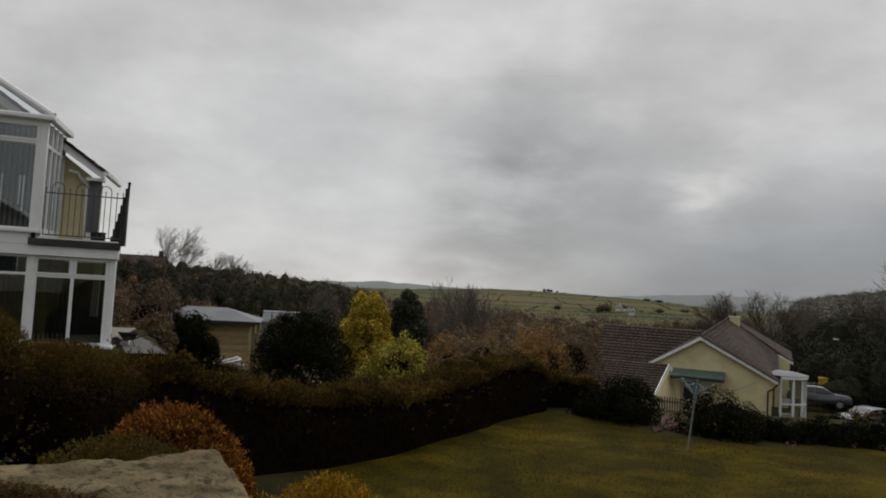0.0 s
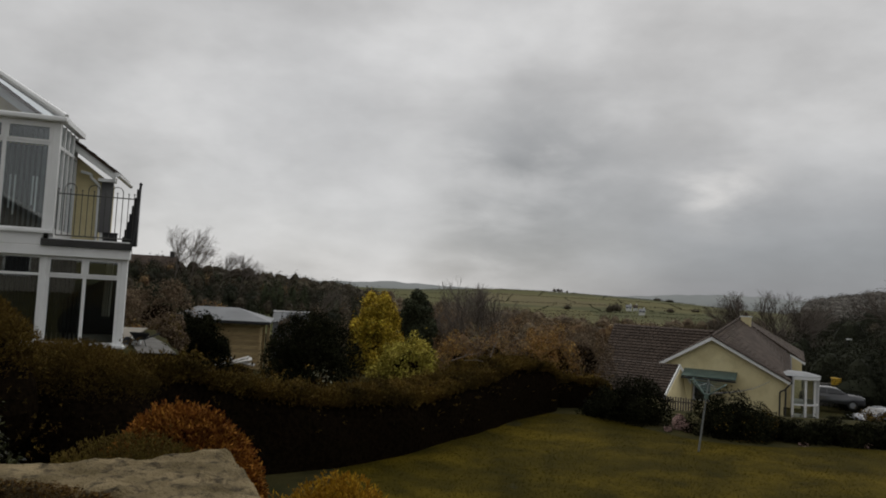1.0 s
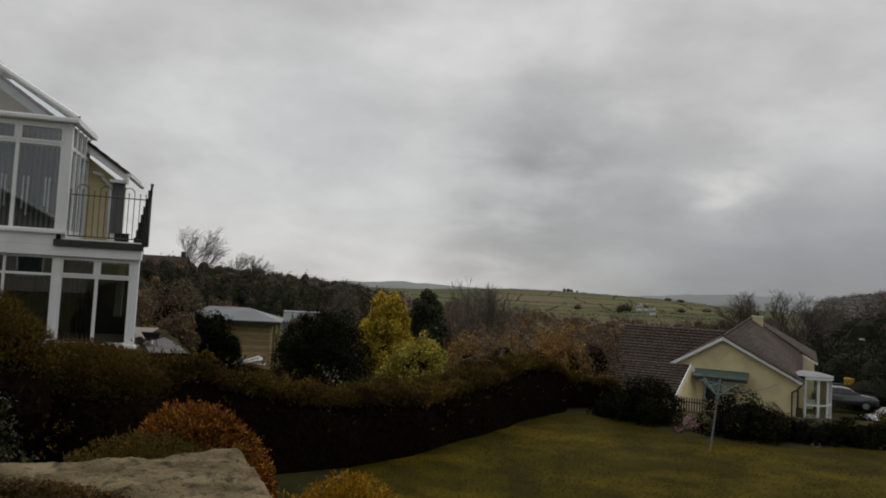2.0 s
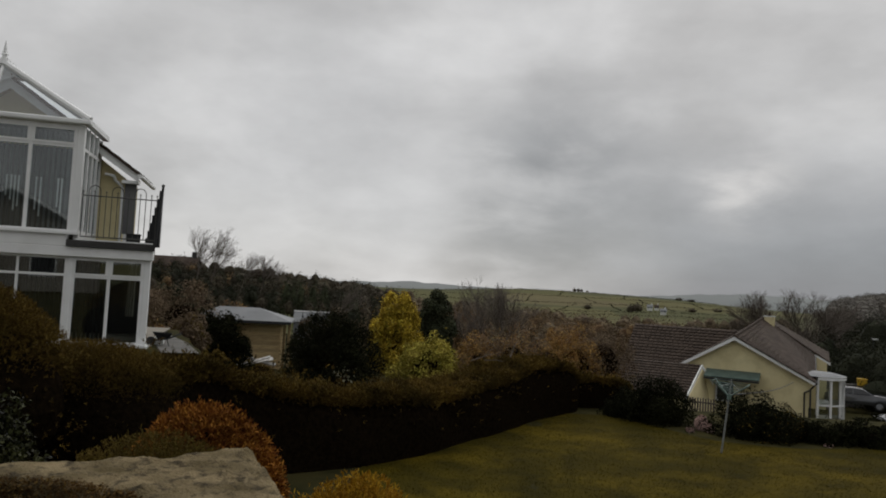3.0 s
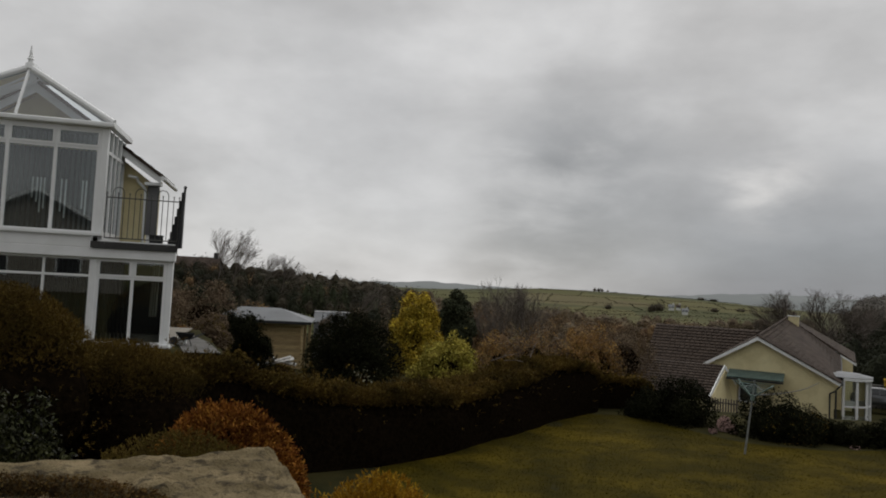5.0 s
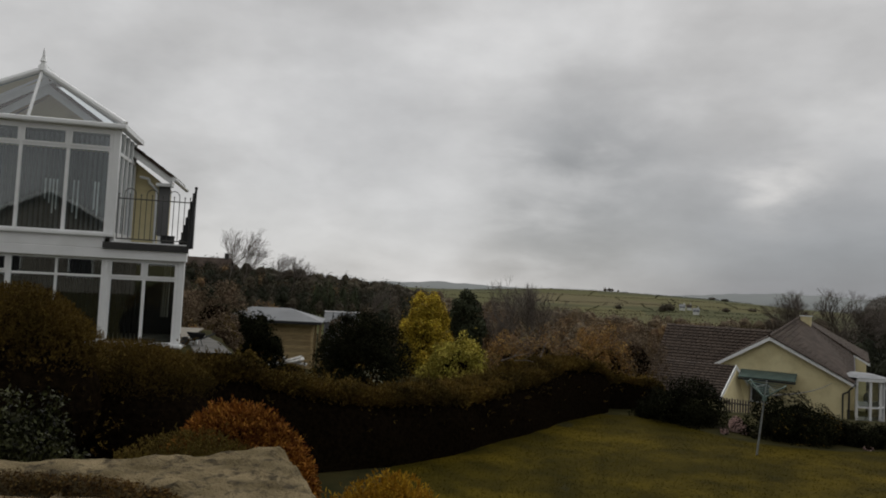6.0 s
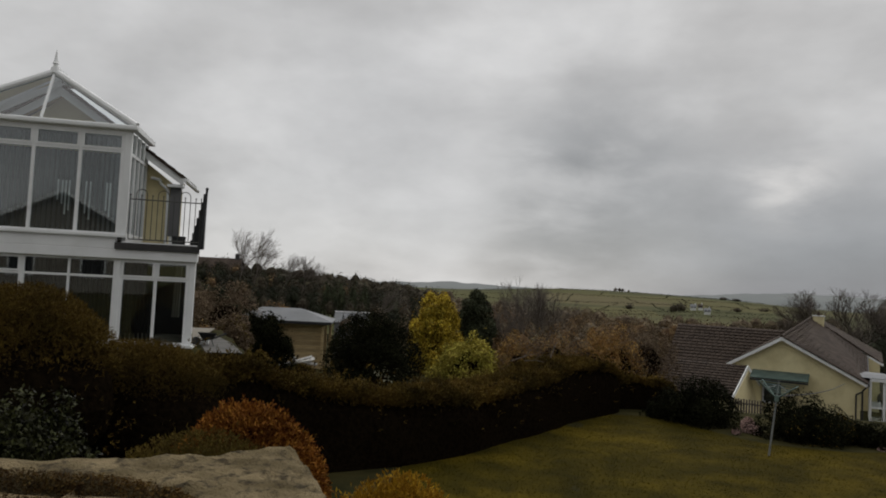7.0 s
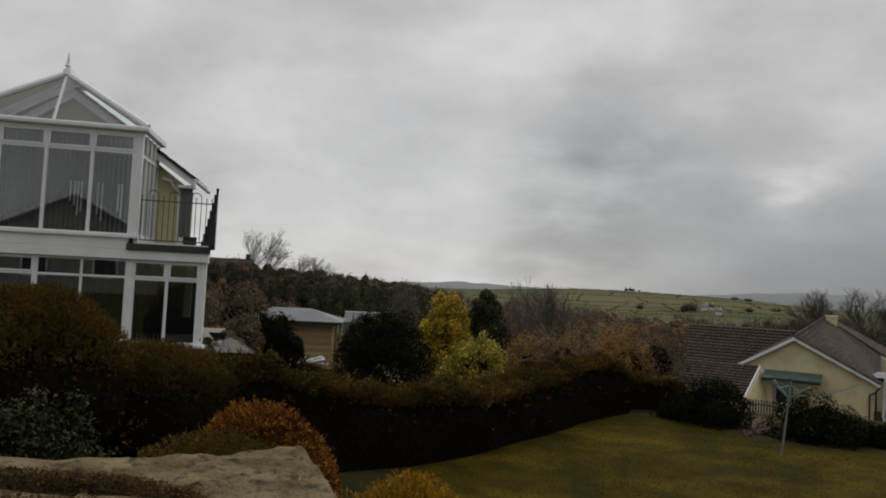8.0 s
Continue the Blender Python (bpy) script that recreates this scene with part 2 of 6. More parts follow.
def quads_mesh(name, V, mat, parent, label=""):
    """One mesh of loose four-cornered leaves; V is n x 4 x 3."""
    n = len(V)
    me = bpy.data.meshes.new(name)
    me.vertices.add(4 * n)
    me.vertices.foreach_set("co", V.astype(np.float32).ravel())
    me.loops.add(4 * n)
    me.loops.foreach_set("vertex_index", np.arange(4 * n, dtype=np.int32))
    me.polygons.add(n)
    me.polygons.foreach_set("loop_start", np.arange(0, 4 * n, 4, dtype=np.int32))
    me.update(calc_edges=True)
    return link(name, me, mat, parent, label)


def leaves(rng, C, Nrm, size, aspect=0.5, jitter=0.8, upward=0.0):
    """Small pointed leaves at C, roughly facing along Nrm."""
    n = len(C)
    nn = Nrm + rng.normal(0, jitter, (n, 3))
    nn /= np.linalg.norm(nn, axis=1, keepdims=True) + 1e-9
    t = np.cross(nn, rng.normal(0, 1, (n, 3)))
    t[:, 2] += upward
    t -= nn * (t * nn).sum(1, keepdims=True)
    t /= np.linalg.norm(t, axis=1, keepdims=True) + 1e-9
    b = np.cross(nn, t)
    s = size * rng.uniform(0.6, 1.4, (n, 1))
    return np.stack([C - t * s * 0.5, C + b * s * aspect * 0.5, C + t * s * 0.5, C - b * s * aspect * 0.5], 1)


def sprays(rng, C, Nrm, length, k=7, aspect=0.22, fan=0.55, upward=0.4):
    """Feathery sprays: at each place k narrow leaflets that fan out from one stalk."""
    n = len(C)
    ax = Nrm + rng.normal(0, 0.45, (n, 3)) + np.array([0, 0, upward])
    ax /= np.linalg.norm(ax, axis=1, keepdims=True) + 1e-9
    ln = length * rng.uniform(0.55, 1.35, n)
    ax, ln, C = np.repeat(ax, k, 0), np.repeat(ln, k), np.repeat(C, k, 0)
    m = len(C)
    t = ax + rng.normal(0, fan, (m, 3))
    t /= np.linalg.norm(t, axis=1, keepdims=True) + 1e-9
    b = np.cross(t, rng.normal(0, 1, (m, 3)))
    b /= np.linalg.norm(b, axis=1, keepdims=True) + 1e-9
    root = C + ax * (ln * rng.uniform(-0.35, 0.45, m))[:, None]
    s = (ln * rng.uniform(0.45, 0.8, m))[:, None]
    return np.stack([root, root + t * s * 0.5 + b * s * aspect * 0.5, root + t * s, root + t * s * 0.5 - b * s * aspect * 0.5], 1)


def wobble(P, scale, seed):
    """Smooth noise from summed sines, -1 to 1."""
    r = np.random.default_rng(seed)
    out = np.zeros(len(P))
    for k in range(6):
        d = r.normal(0, 1, 3)
        d *= scale * (0.7 + 0.25 * k) / np.linalg.norm(d)
        out += np.sin(P @ d + r.uniform(0, 6.28)) / (1 + 0.35 * k)
    return out / 3.0


def ball_dirs(rng, n, low=-0.4):
    d = rng.normal(0, 1, (int(n * 1.8), 3))
    d /= np.linalg.norm(d, axis=1, keepdims=True)
    return d[d[:, 2] > low][:n]


def lumpy(d, radii, seed, lump, cone):
    r = 1 + lump * wobble(d, 3.2, seed) + 0.45 * lump * wobble(d, 8.5, seed + 1)
    P = d * r[:, None] * np.array(radii)
    if cone:
        k = 1 - cone * np.clip((P[:, 2] / radii[2] + 1) / 2, 0, 1)
        P[:, :2] *= k[:, None]
    return P


def bush(name, loc, radii, n, leaf, mat, label, category="bush", group="", lump=0.16, cone=0.0, low=-0.75, seed=1, aspect=0.5, core=HEDGE_CORE, depth=0.22, upward=0.0, trunk=0.0, wisps=0.0, second=None, blobs=0, stretch=1.0, puff=(0.22, 0.42), side=1.0, spray=None):
    """A shrub or dense tree: a twiggy heart, near-black for the shade inside, and a crown of separate leaves. loc is
    the middle of its foot.
    """
    rng = np.random.default_rng(seed)
    top = empty(name, pose(*loc), label, category, group)
    lift = np.array([0, 0, radii[2] * (-low if low < 0 else 0) * 0.92 + trunk])
    d = ball_dirs(rng, n, low)
    P = lumpy(d, radii, seed, lump, cone)
    rad = rng.uniform(1 - depth, 1.03, len(P)) + wisps * rng.exponential(1.0, len(P)) * (rng.random(len(P)) < 0.12)
    C = P * rad[:, None] + lift
    if blobs:
        # uneven crown: sprays of leaves round many smaller boughs
        bd = ball_dirs(rng, blobs, low)
        bc = lumpy(bd, radii, seed, lump, cone) * rng.uniform(0.70, 0.96, (len(bd), 1))
        tall = np.clip((bc[:, 2] / radii[2] + 1) / 2, 0, 1)
        br = rng.uniform(puff[0], puff[1], len(bd)) * min(radii[:2]) * (1 - 0.6 * cone * tall)
        pick = rng.integers(0, len(bd), len(P))
        d = rng.normal(0, 1, (len(P), 3)) + 0.7 * bd[pick]
        d /= np.linalg.norm(d, axis=1, keepdims=True)
        rad = rng.uniform(0.6, 1.08, len(P)) + wisps * rng.exponential(1.0, len(P)) * (rng.random(len(P)) < 0.15)
        C = bc[pick] + d * (br[pick] * rad)[:, None] * np.array([1, 1, stretch]) + lift
        C[:, 2] = np.maximum(C[:, 2], 0.0)
        # inner leaves close to the heart
        inner = rng.random(len(P)) < 0.3
        C[inner] = P[inner] * rng.uniform(0.5, 0.82, (int(inner.sum()), 1)) + lift
    if side < 1:
        # leaves thinned on the sides, so the near-black heart imitates their shade
        keep = rng.random(len(C)) < side + (1 - side) * sm(0.30, 0.85, d[:, 2])
        C, d = C[keep], d[keep]
    if spray:
        V = sprays(rng, C, d, spray[0], spray[1], aspect, upward=upward)
    else:
        V = leaves(rng, C, d, leaf, aspect, jitter=0.8 if side == 1 else 0.5, upward=upward)
    if second:
        at = V[:, 0]
        pick = wobble(at, 2.4 / max(radii), seed + 9) + rng.normal(0, 0.25, len(at)) > second[1]
        quads_mesh("foliage", V[~pick], mat, top)
        quads_mesh("foliage", V[pick], second[0], top)
    else:
        quads_mesh("foliage", V, mat, top)
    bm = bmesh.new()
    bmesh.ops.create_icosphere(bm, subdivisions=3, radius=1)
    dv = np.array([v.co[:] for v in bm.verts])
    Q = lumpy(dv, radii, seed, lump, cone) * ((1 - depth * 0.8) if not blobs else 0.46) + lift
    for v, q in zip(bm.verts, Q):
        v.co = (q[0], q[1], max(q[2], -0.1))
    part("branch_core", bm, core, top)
    if trunk:
        bm = bmesh.new()
        add_tube(bm, (0, 0, -0.3), (0, 0, lift[2]), max(radii) * 0.07, max(radii) * 0.05, 10)
        part("trunk", bm, BARK, top)
    return top


# ---- the lie of the land ----
def sm(a, b, x):
    t = np.clip((x - a) / (b - a), 0, 1)
    return t * t * (3 - 2 * t)


# heights of the far land, by bearing in degrees: how far each crest stands over eye level, in metres for each kilometre
BEAR = np.array([-180, -60, -40, -30, -25, -18, -10, -5, -2, 0, 4, 7, 10, 13, 16, 19, 22, 25, 27, 30, 33, 40, 60, 180])
CREST_220 = np.array([10, 10, 16, 12, 8, -2, -14, -30, -38, -42, -46, -48, -50, -50, -48, -46, -44, -36, -30, -22, -14, -6, 0, 10])
CREST_450 = np.array([10, 10, 12, 8, 2, -6, -18, -26, -34, -37, -38, -37, -35, -33, -31, -31, -32, -20, 4, 16, 26, 34, 20, 10])
CREST_1000 = np.array([0, 0, 0, 0, -4, -5, -5, -5, -3, 0, 5, 5.5, 4.5, 2.5, 0, -4, -8, -10, -10, -8, 0, 0, 0, 0])
CREST_3500 = np.array([4, 4, 4, 3, 2, 2, 2, 6.5, 6, 4.5, 3, 1, 0, 2, 8, 13, 15, 13, 12, 11, 12, 12, 8, 4])


def near_height(x, y):
    terrace = 2.2 * (1 - sm(1.6, 8.5, y))
    edge = -4.9 - 0.5 * np.clip(y - 16.4, -2, 9)
    house = 1.80 * (1 - sm(edge - 1.2, edge, x)) * (1 - sm(24, 28, y)) * sm(15.6, 17.0, y)
    house = np.maximum(house, 0.85 * sm(-3.9, -6.2, x) * (1 - sm(20, 25, y)) * sm(0, 8, y))
    fall = -3.3 * sm(23, 42, y) * sm(-4, 9, x)
    dip = -0.5 * sm(22, 34, y) * (1 - sm(-4, 9, x))
    return np.maximum(terrace, house) + fall + dip


def far_height(x, y):
    r = np.hypot(x, y)
    az = np.degrees(np.arctan2(x, y))
    ring = [(np.full_like(r, 60.0), np.interp(az, BEAR, np.where(BEAR < -6, -1.5, -4.0)))]
    for rr, tab in ((220, CREST_220), (450, CREST_450), (1000, CREST_1000)):
        ring.append((np.full_like(r, rr), EYE + np.interp(az, BEAR, tab) * rr / 1000 * 0.8))
    ring.append((np.full_like(r, 1700), EYE + np.interp(az, BEAR, CREST_1000) * 0.8 - 40))
    ring.append((np.full_like(r, 4800), np.full_like(r, -60.0)))
    z = ring[0][1].copy()
    for (ra, za), (rb, zb) in zip(ring, ring[1:]):
        t = np.clip((r - ra) / (rb - ra), 0, 1)
        t = t * t * (3 - 2 * t)
        z = np.where(r > ra, za + (zb - za) * t, z)
    return z


def height(x, y):
    x, y = np.asarray(x, float), np.asarray(y, float)
    r = np.hypot(x, y)
    k = sm(48, 75, r)
    return near_height(x, y) * (1 - k) + far_height(x, y) * k


def ground_z(x, y):
    return float(height(np.array([x]), np.array([y]))[0])


def build_ground():
    rad = np.concatenate([np.linspace(0.01, 30, 61), 30 * (4800 / 30) ** np.linspace(0, 1, 130)[1:]])
    fine = np.radians(np.arange(-48, 48.01, 0.8))
    rest = np.radians(np.arange(54, 312, 6.0))
    ang = np.concatenate([fine, rest])
    A, R = np.meshgrid(ang, rad)
    X, Y = R * np.sin(A), R * np.cos(A)
    Z = height(X.ravel(), Y.ravel())
    n, m = len(rad), len(ang)
    V = np.c_[X.ravel(), Y.ravel(), Z]
    faces = [(i * m + j, i * m + (j + 1) % m, (i + 1) * m + (j + 1) % m, (i + 1) * m + j) for i in range(n - 1) for j in range(m)]
    faces.append(tuple(range(m)))
    mat = bpy.data.materials.new("meadow")
    mat.use_nodes = True
    nt = mat.node_tree
    N, L = nt.nodes.new, nt.links.new
    bs = nt.nodes["Principled BSDF"]
    bs.inputs["Roughness"].default_value, bs.inputs["Specular IOR Level"].default_value = 0.95, 0.1
    geo = N("ShaderNodeNewGeometry")
    vor = N("ShaderNodeTexVoronoi")
    vor.inputs["Scale"].default_value = 0.0085
    L(geo.outputs["Position"], vor.inputs["Vector"])
    sepc = N("ShaderNodeSeparateColor")
    L(vor.outputs["Color"], sepc.inputs[0])
    # field greens, raised somewhat to put distance haze into the colour
    ramp = N("ShaderNodeValToRGB")
    ramp.color_ramp.interpolation = "CONSTANT"
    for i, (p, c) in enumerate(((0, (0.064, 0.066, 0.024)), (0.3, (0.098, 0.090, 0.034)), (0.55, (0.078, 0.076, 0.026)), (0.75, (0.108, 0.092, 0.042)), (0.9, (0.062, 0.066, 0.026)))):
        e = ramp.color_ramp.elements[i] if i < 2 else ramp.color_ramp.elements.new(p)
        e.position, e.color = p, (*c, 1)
    L(sepc.outputs[0], ramp.inputs[0])
    no = N("ShaderNodeTexNoise")
    no.inputs["Scale"].default_value, no.inputs["Detail"].default_value = 0.05, 8
    L(geo.outputs["Position"], no.inputs["Vector"])
    mr = N("ShaderNodeMapRange")
    mr.inputs[3].default_value, mr.inputs[4].default_value = 0.7, 1.3
    L(no.outputs[0], mr.inputs[0])
    hs = N("ShaderNodeHueSaturation")
    L(ramp.outputs[0], hs.inputs["Color"]), L(mr.outputs[0], hs.inputs["Value"])
    L(hs.outputs[0], bs.inputs["Base Color"])
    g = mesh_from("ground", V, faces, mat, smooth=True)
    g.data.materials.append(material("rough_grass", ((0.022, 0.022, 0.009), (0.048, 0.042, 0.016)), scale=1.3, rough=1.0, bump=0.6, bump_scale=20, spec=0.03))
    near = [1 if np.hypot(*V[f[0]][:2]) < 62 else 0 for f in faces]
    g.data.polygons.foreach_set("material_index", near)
    tagged(g, "rolling green winter pasture with banks and hedged fields", "ground", kind="structure")


build_ground()


def build_backdrop():
    """The moor and the far ridges, more than three kilometres off, hazed by colour and glow."""
    m = bpy.data.materials.new("hazed_moor")
    m.use_nodes = True
    nt = m.node_tree
    bs = nt.nodes["Principled BSDF"]
    no = nt.nodes.new("ShaderNodeTexNoise")
    no.inputs["Scale"].default_value, no.inputs["Detail"].default_value = 0.004, 8
    ra = nt.nodes.new("ShaderNodeValToRGB")
    # distance haze is put into this grey tint and the low emission below
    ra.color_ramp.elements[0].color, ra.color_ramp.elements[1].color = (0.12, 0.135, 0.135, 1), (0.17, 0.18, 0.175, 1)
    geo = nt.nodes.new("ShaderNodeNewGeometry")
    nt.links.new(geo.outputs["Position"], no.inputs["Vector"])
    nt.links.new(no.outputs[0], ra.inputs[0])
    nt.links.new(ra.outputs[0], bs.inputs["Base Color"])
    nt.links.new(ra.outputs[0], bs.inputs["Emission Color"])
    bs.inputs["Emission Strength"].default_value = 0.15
    bs.inputs["Roughness"].default_value = 1.0
    az = np.arange(-60, 60.01, 0.25)
    crest = np.interp(az, BEAR, CREST_3500) + 0.5 * np.sin(az * 1.9) + 0.35 * np.sin(az * 4.3 + 1) + 2.2 * np.exp(-((az + 4.7) / 0.8) ** 2)
    V, F = [], []
    for r, k in ((3000, 0.0), (3200, 0.55), (3500, 1.0), (3900, 0.5)):
        top = EYE + crest * 3.5 * 0.8
        z = -60 + (top + 60) * k
        a = np.radians(az)
        V += list(np.c_[r * np.sin(a), r * np.cos(a), z])
    n = len(az)
    for i in range(3):
        F += [(i * n + j, i * n + j + 1, (i + 1) * n + j + 1, (i + 1) * n + j) for j in range(n - 1)]
    tagged(mesh_from("backdrop", V, F, m, smooth=True), "moorland ridges far away under low cloud, haze put into colour and glow", "hills", kind="structure")


build_backdrop()


def build_lawn():
    """The mown lawn, a close grid just over the land."""
    # lawn stops at x = -2; darker ground beyond imitates the hedge's shadow
    xs, ys = np.arange(-2.0, 15.01, 0.2), np.arange(7.0, 23.21, 0.2)
    X, Y = np.meshgrid(xs, ys)
    edge = 22.6 - 3.4 * sm(4.0, 7.0, X) + 0.25 * np.sin(X * 1.3)
    Yc = np.minimum(Y, edge)
    Z = height(X.ravel(), Yc.ravel()) + 0.02 + 0.02 * wobble(np.c_[X.ravel(), Yc.ravel(), 0 * X.ravel()], 1.4, 4)
    m = len(xs)
    faces = [(i * m + j, i * m + j + 1, (i + 1) * m + j + 1, (i + 1) * m + j) for i in range(len(ys) - 1) for j in range(m - 1)]
    g = mesh_from("lawn", np.c_[X.ravel(), Yc.ravel(), Z], faces, GRASS, smooth=True)
    tagged(g, "damp mossy olive-green mown lawn", "lawn", kind="structure")
    rng = np.random.default_rng(5)
    n = 130000
    x, y = rng.uniform(-1.95, 14.5, n), 9 + 13.5 * rng.random(n) ** 1.3
    ok = y < 22.6 - 3.4 * sm(4.0, 7.0, x) + 0.25 * np.sin(x * 1.3)
    x, y = x[ok], y[ok]
    C = np.c_[x, y, height(x, y) + 0.028]
    Nrm = np.c_[rng.normal(0, 1, (len(x), 2)), 0 * x]
    V = leaves(rng, C, Nrm, 0.036, 0.2, 0.5, upward=1.5)
    b = quads_mesh("grass", V, BLADES, None)
    tagged(b, "short blades of damp olive grass on the lawn", "grass", kind="stuff")


build_lawn()


# ---- hedge ----
def hedge(name, path, n, leaf, mat, label, seed, tops=None):
    """A clipped hedge along path: rows of x, y, foot height, top height, half width."""
    rng = np.random.default_rng(seed)
    path = np.array(path, float)
    seg = np.r_[0, np.cumsum(np.hypot(*np.diff(path[:, :2], axis=0).T))]

    def at(u, v, grow):
        s = u * seg[-1]
        row = np.stack([np.interp(s, seg, path[:, k]) for k in range(5)], 1)
        s2 = np.minimum(s + 0.3, seg[-1])
        s1 = np.maximum(s - 0.3, 0)
        dx = np.interp(s2, seg, path[:, 0]) - np.interp(s1, seg, path[:, 0])
        dy = np.interp(s2, seg, path[:, 1]) - np.interp(s1, seg, path[:, 1])
        ln = np.hypot(dx, dy)
        nx, ny = dy / ln, -dx / ln
        # a squarish rounded profile, v from one foot over the top to the other
        a = math.pi * v
        ca, sa = np.cos(a), np.sin(a)
        across = np.sign(ca) * np.abs(ca) ** 0.38
        rise = np.abs(sa) ** 0.36
        ends = np.clip(np.minimum(u, 1 - u) * seg[-1] / 0.7, 0, 1) ** 0.5
        hw = row[:, 4] * grow * (0.35 + 0.65 * ends)
        hgt = (row[:, 3] - row[:, 2]) * (grow * 0.5 + 0.5) * (0.7 + 0.3 * ends)
        P = np.stack([row[:, 0] + nx * across * hw, row[:, 1] + ny * across * hw, row[:, 2] + rise * hgt], 1)
        w = 0.10 * wobble(P, 1.5, seed) + 0.09 * wobble(P, 5.5, seed + 2)
        Nn = np.stack([nx * across, ny * across, np.maximum(rise - 0.5, 0) * 1.4], 1)
        Nn /= np.linalg.norm(Nn, axis=1, keepdims=True) + 1e-9
        return P + Nn * w[:, None] * grow, Nn

    top = empty(name, pose(0, 0, 0), label, "hedge")
    u, v = rng.random(n), rng.random(n)
    # sides thinned of leaf so the dark core stands in for shade, the top is dense
    lid = np.sin(math.pi * v) ** 0.36
    v = v[rng.random(n) < 0.004 + 0.996 * sm(0.84, 0.97, lid)]
    n = len(v)
    u = u[:n]
    P, Nn = at(u, v, 1.0)
    P += Nn * rng.uniform(-0.14, 0.05, (n, 1)) + Nn * (0.10 * rng.exponential(1, (n, 1)) * (rng.random((n, 1)) < 0.10))
    P[:, 2] += 0.05 * wobble(P, 9.0, seed + 5) + 0.05 * wobble(P, 4.0, seed + 6)
    V = sprays(rng, P, Nn, leaf, 8, 0.24, upward=0.35)
    quads_mesh("foliage", V, mat, top)
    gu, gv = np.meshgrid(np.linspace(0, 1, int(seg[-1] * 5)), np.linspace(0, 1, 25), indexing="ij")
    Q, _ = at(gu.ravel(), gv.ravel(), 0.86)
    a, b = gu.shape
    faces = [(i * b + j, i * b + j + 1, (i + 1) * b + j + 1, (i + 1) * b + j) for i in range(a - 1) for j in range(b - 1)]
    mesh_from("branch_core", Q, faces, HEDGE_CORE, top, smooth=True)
    return top


hedge("hedge", [(-5.1, 11.5, 0.4, 2.46, 0.75), (-4.7, 12.8, 0.1, 2.08, 0.8), (-4.1, 13.95, 0.0, 1.70, 0.85), (-2.5, 15.1, 0, 1.38, 0.9), (-1.4, 16.15, 0, 1.28, 0.88), (-0.65, 17.4, 0, 1.28, 0.85),
                (0.55, 19.5, 0, 1.50, 0.85), (1.55, 21.4, 0, 1.66, 0.85), (2.75, 22.85, 0, 1.50, 0.85), (3.5, 23.7, 0, 1.20, 0.7)], 95000, 0.095, HEDGE_LEAF,
      "clipped dark conifer hedge with rusty brown tips along the lawn", 11)
hedge("low_hedge", [(3.2, 24.0, -0.1, 1.0, 0.5), (4.4, 24.4, -0.2, 0.95, 0.5), (5.6, 24.2, -0.2, 0.9, 0.5)], 4000, 0.16, HEDGE_LEAF, "low dark clipped hedge at the end of the lawn", 12)
bush("clipped_hedge_bush", (-5.6, 10.6, 0.62), (1.5, 1.1, 1.18), 60000, 0.034, HEDGE_LEAF, "large domed clipped evergreen bush, dark with brown tips", seed=21, side=0.006, aspect=0.2, upward=0.4, lump=0.08, low=-0.75, spray=(0.055, 8))
bush("clipped_hedge_bush", (-6.9, 9.0, 0.85), (2.0, 1.2, 1.45), 75000, 0.04, HEDGE_LEAF, "tall rounded dark evergreen hedge bush with rusty tips", seed=22, side=0.01, aspect=0.2, upward=0.4, lump=0.13, low=-0.75, spray=(0.065, 8))
bush("laurel_bush", (-4.28, 6.0, 0.92), (0.66, 0.55, 0.99), 24000, 0.046, LAUREL_LEAF, "glossy green spotted laurel bush", seed=23, blobs=100, puff=(0.2, 0.4), lump=0.12, low=-0.75, aspect=0.55)
bush("copper_conifer", (-2.06, 5.75, 1.13), (0.68, 0.5, 0.90), 14000, 0.036, ORANGE_LEAF, "rounded copper-orange dwarf conifer", seed=24, wisps=0.02, lump=0.08, low=-0.7, aspect=0.3, upward=0.4, spray=(0.058, 8))
bush("olive_conifer", (-2.05, 4.75, 1.215), (0.79, 0.40, 0.84), 16000, 0.026, OLIVE_LEAF, "low olive-brown dwarf conifer", seed=25, wisps=0.03, lump=0.06, low=-0.7, aspect=0.2, upward=0.8, spray=(0.036, 8))
bush("golden_conifer", (-0.63, 4.3, 1.36), (0.47, 0.36, 0.715), 8000, 0.026, GOLD_LEAF, "small rounded golden yellow dwarf conifer", seed=26, wisps=0.03, lump=0.06, low=-0.7, aspect=0.22, upward=0.7, spray=(0.042, 8))


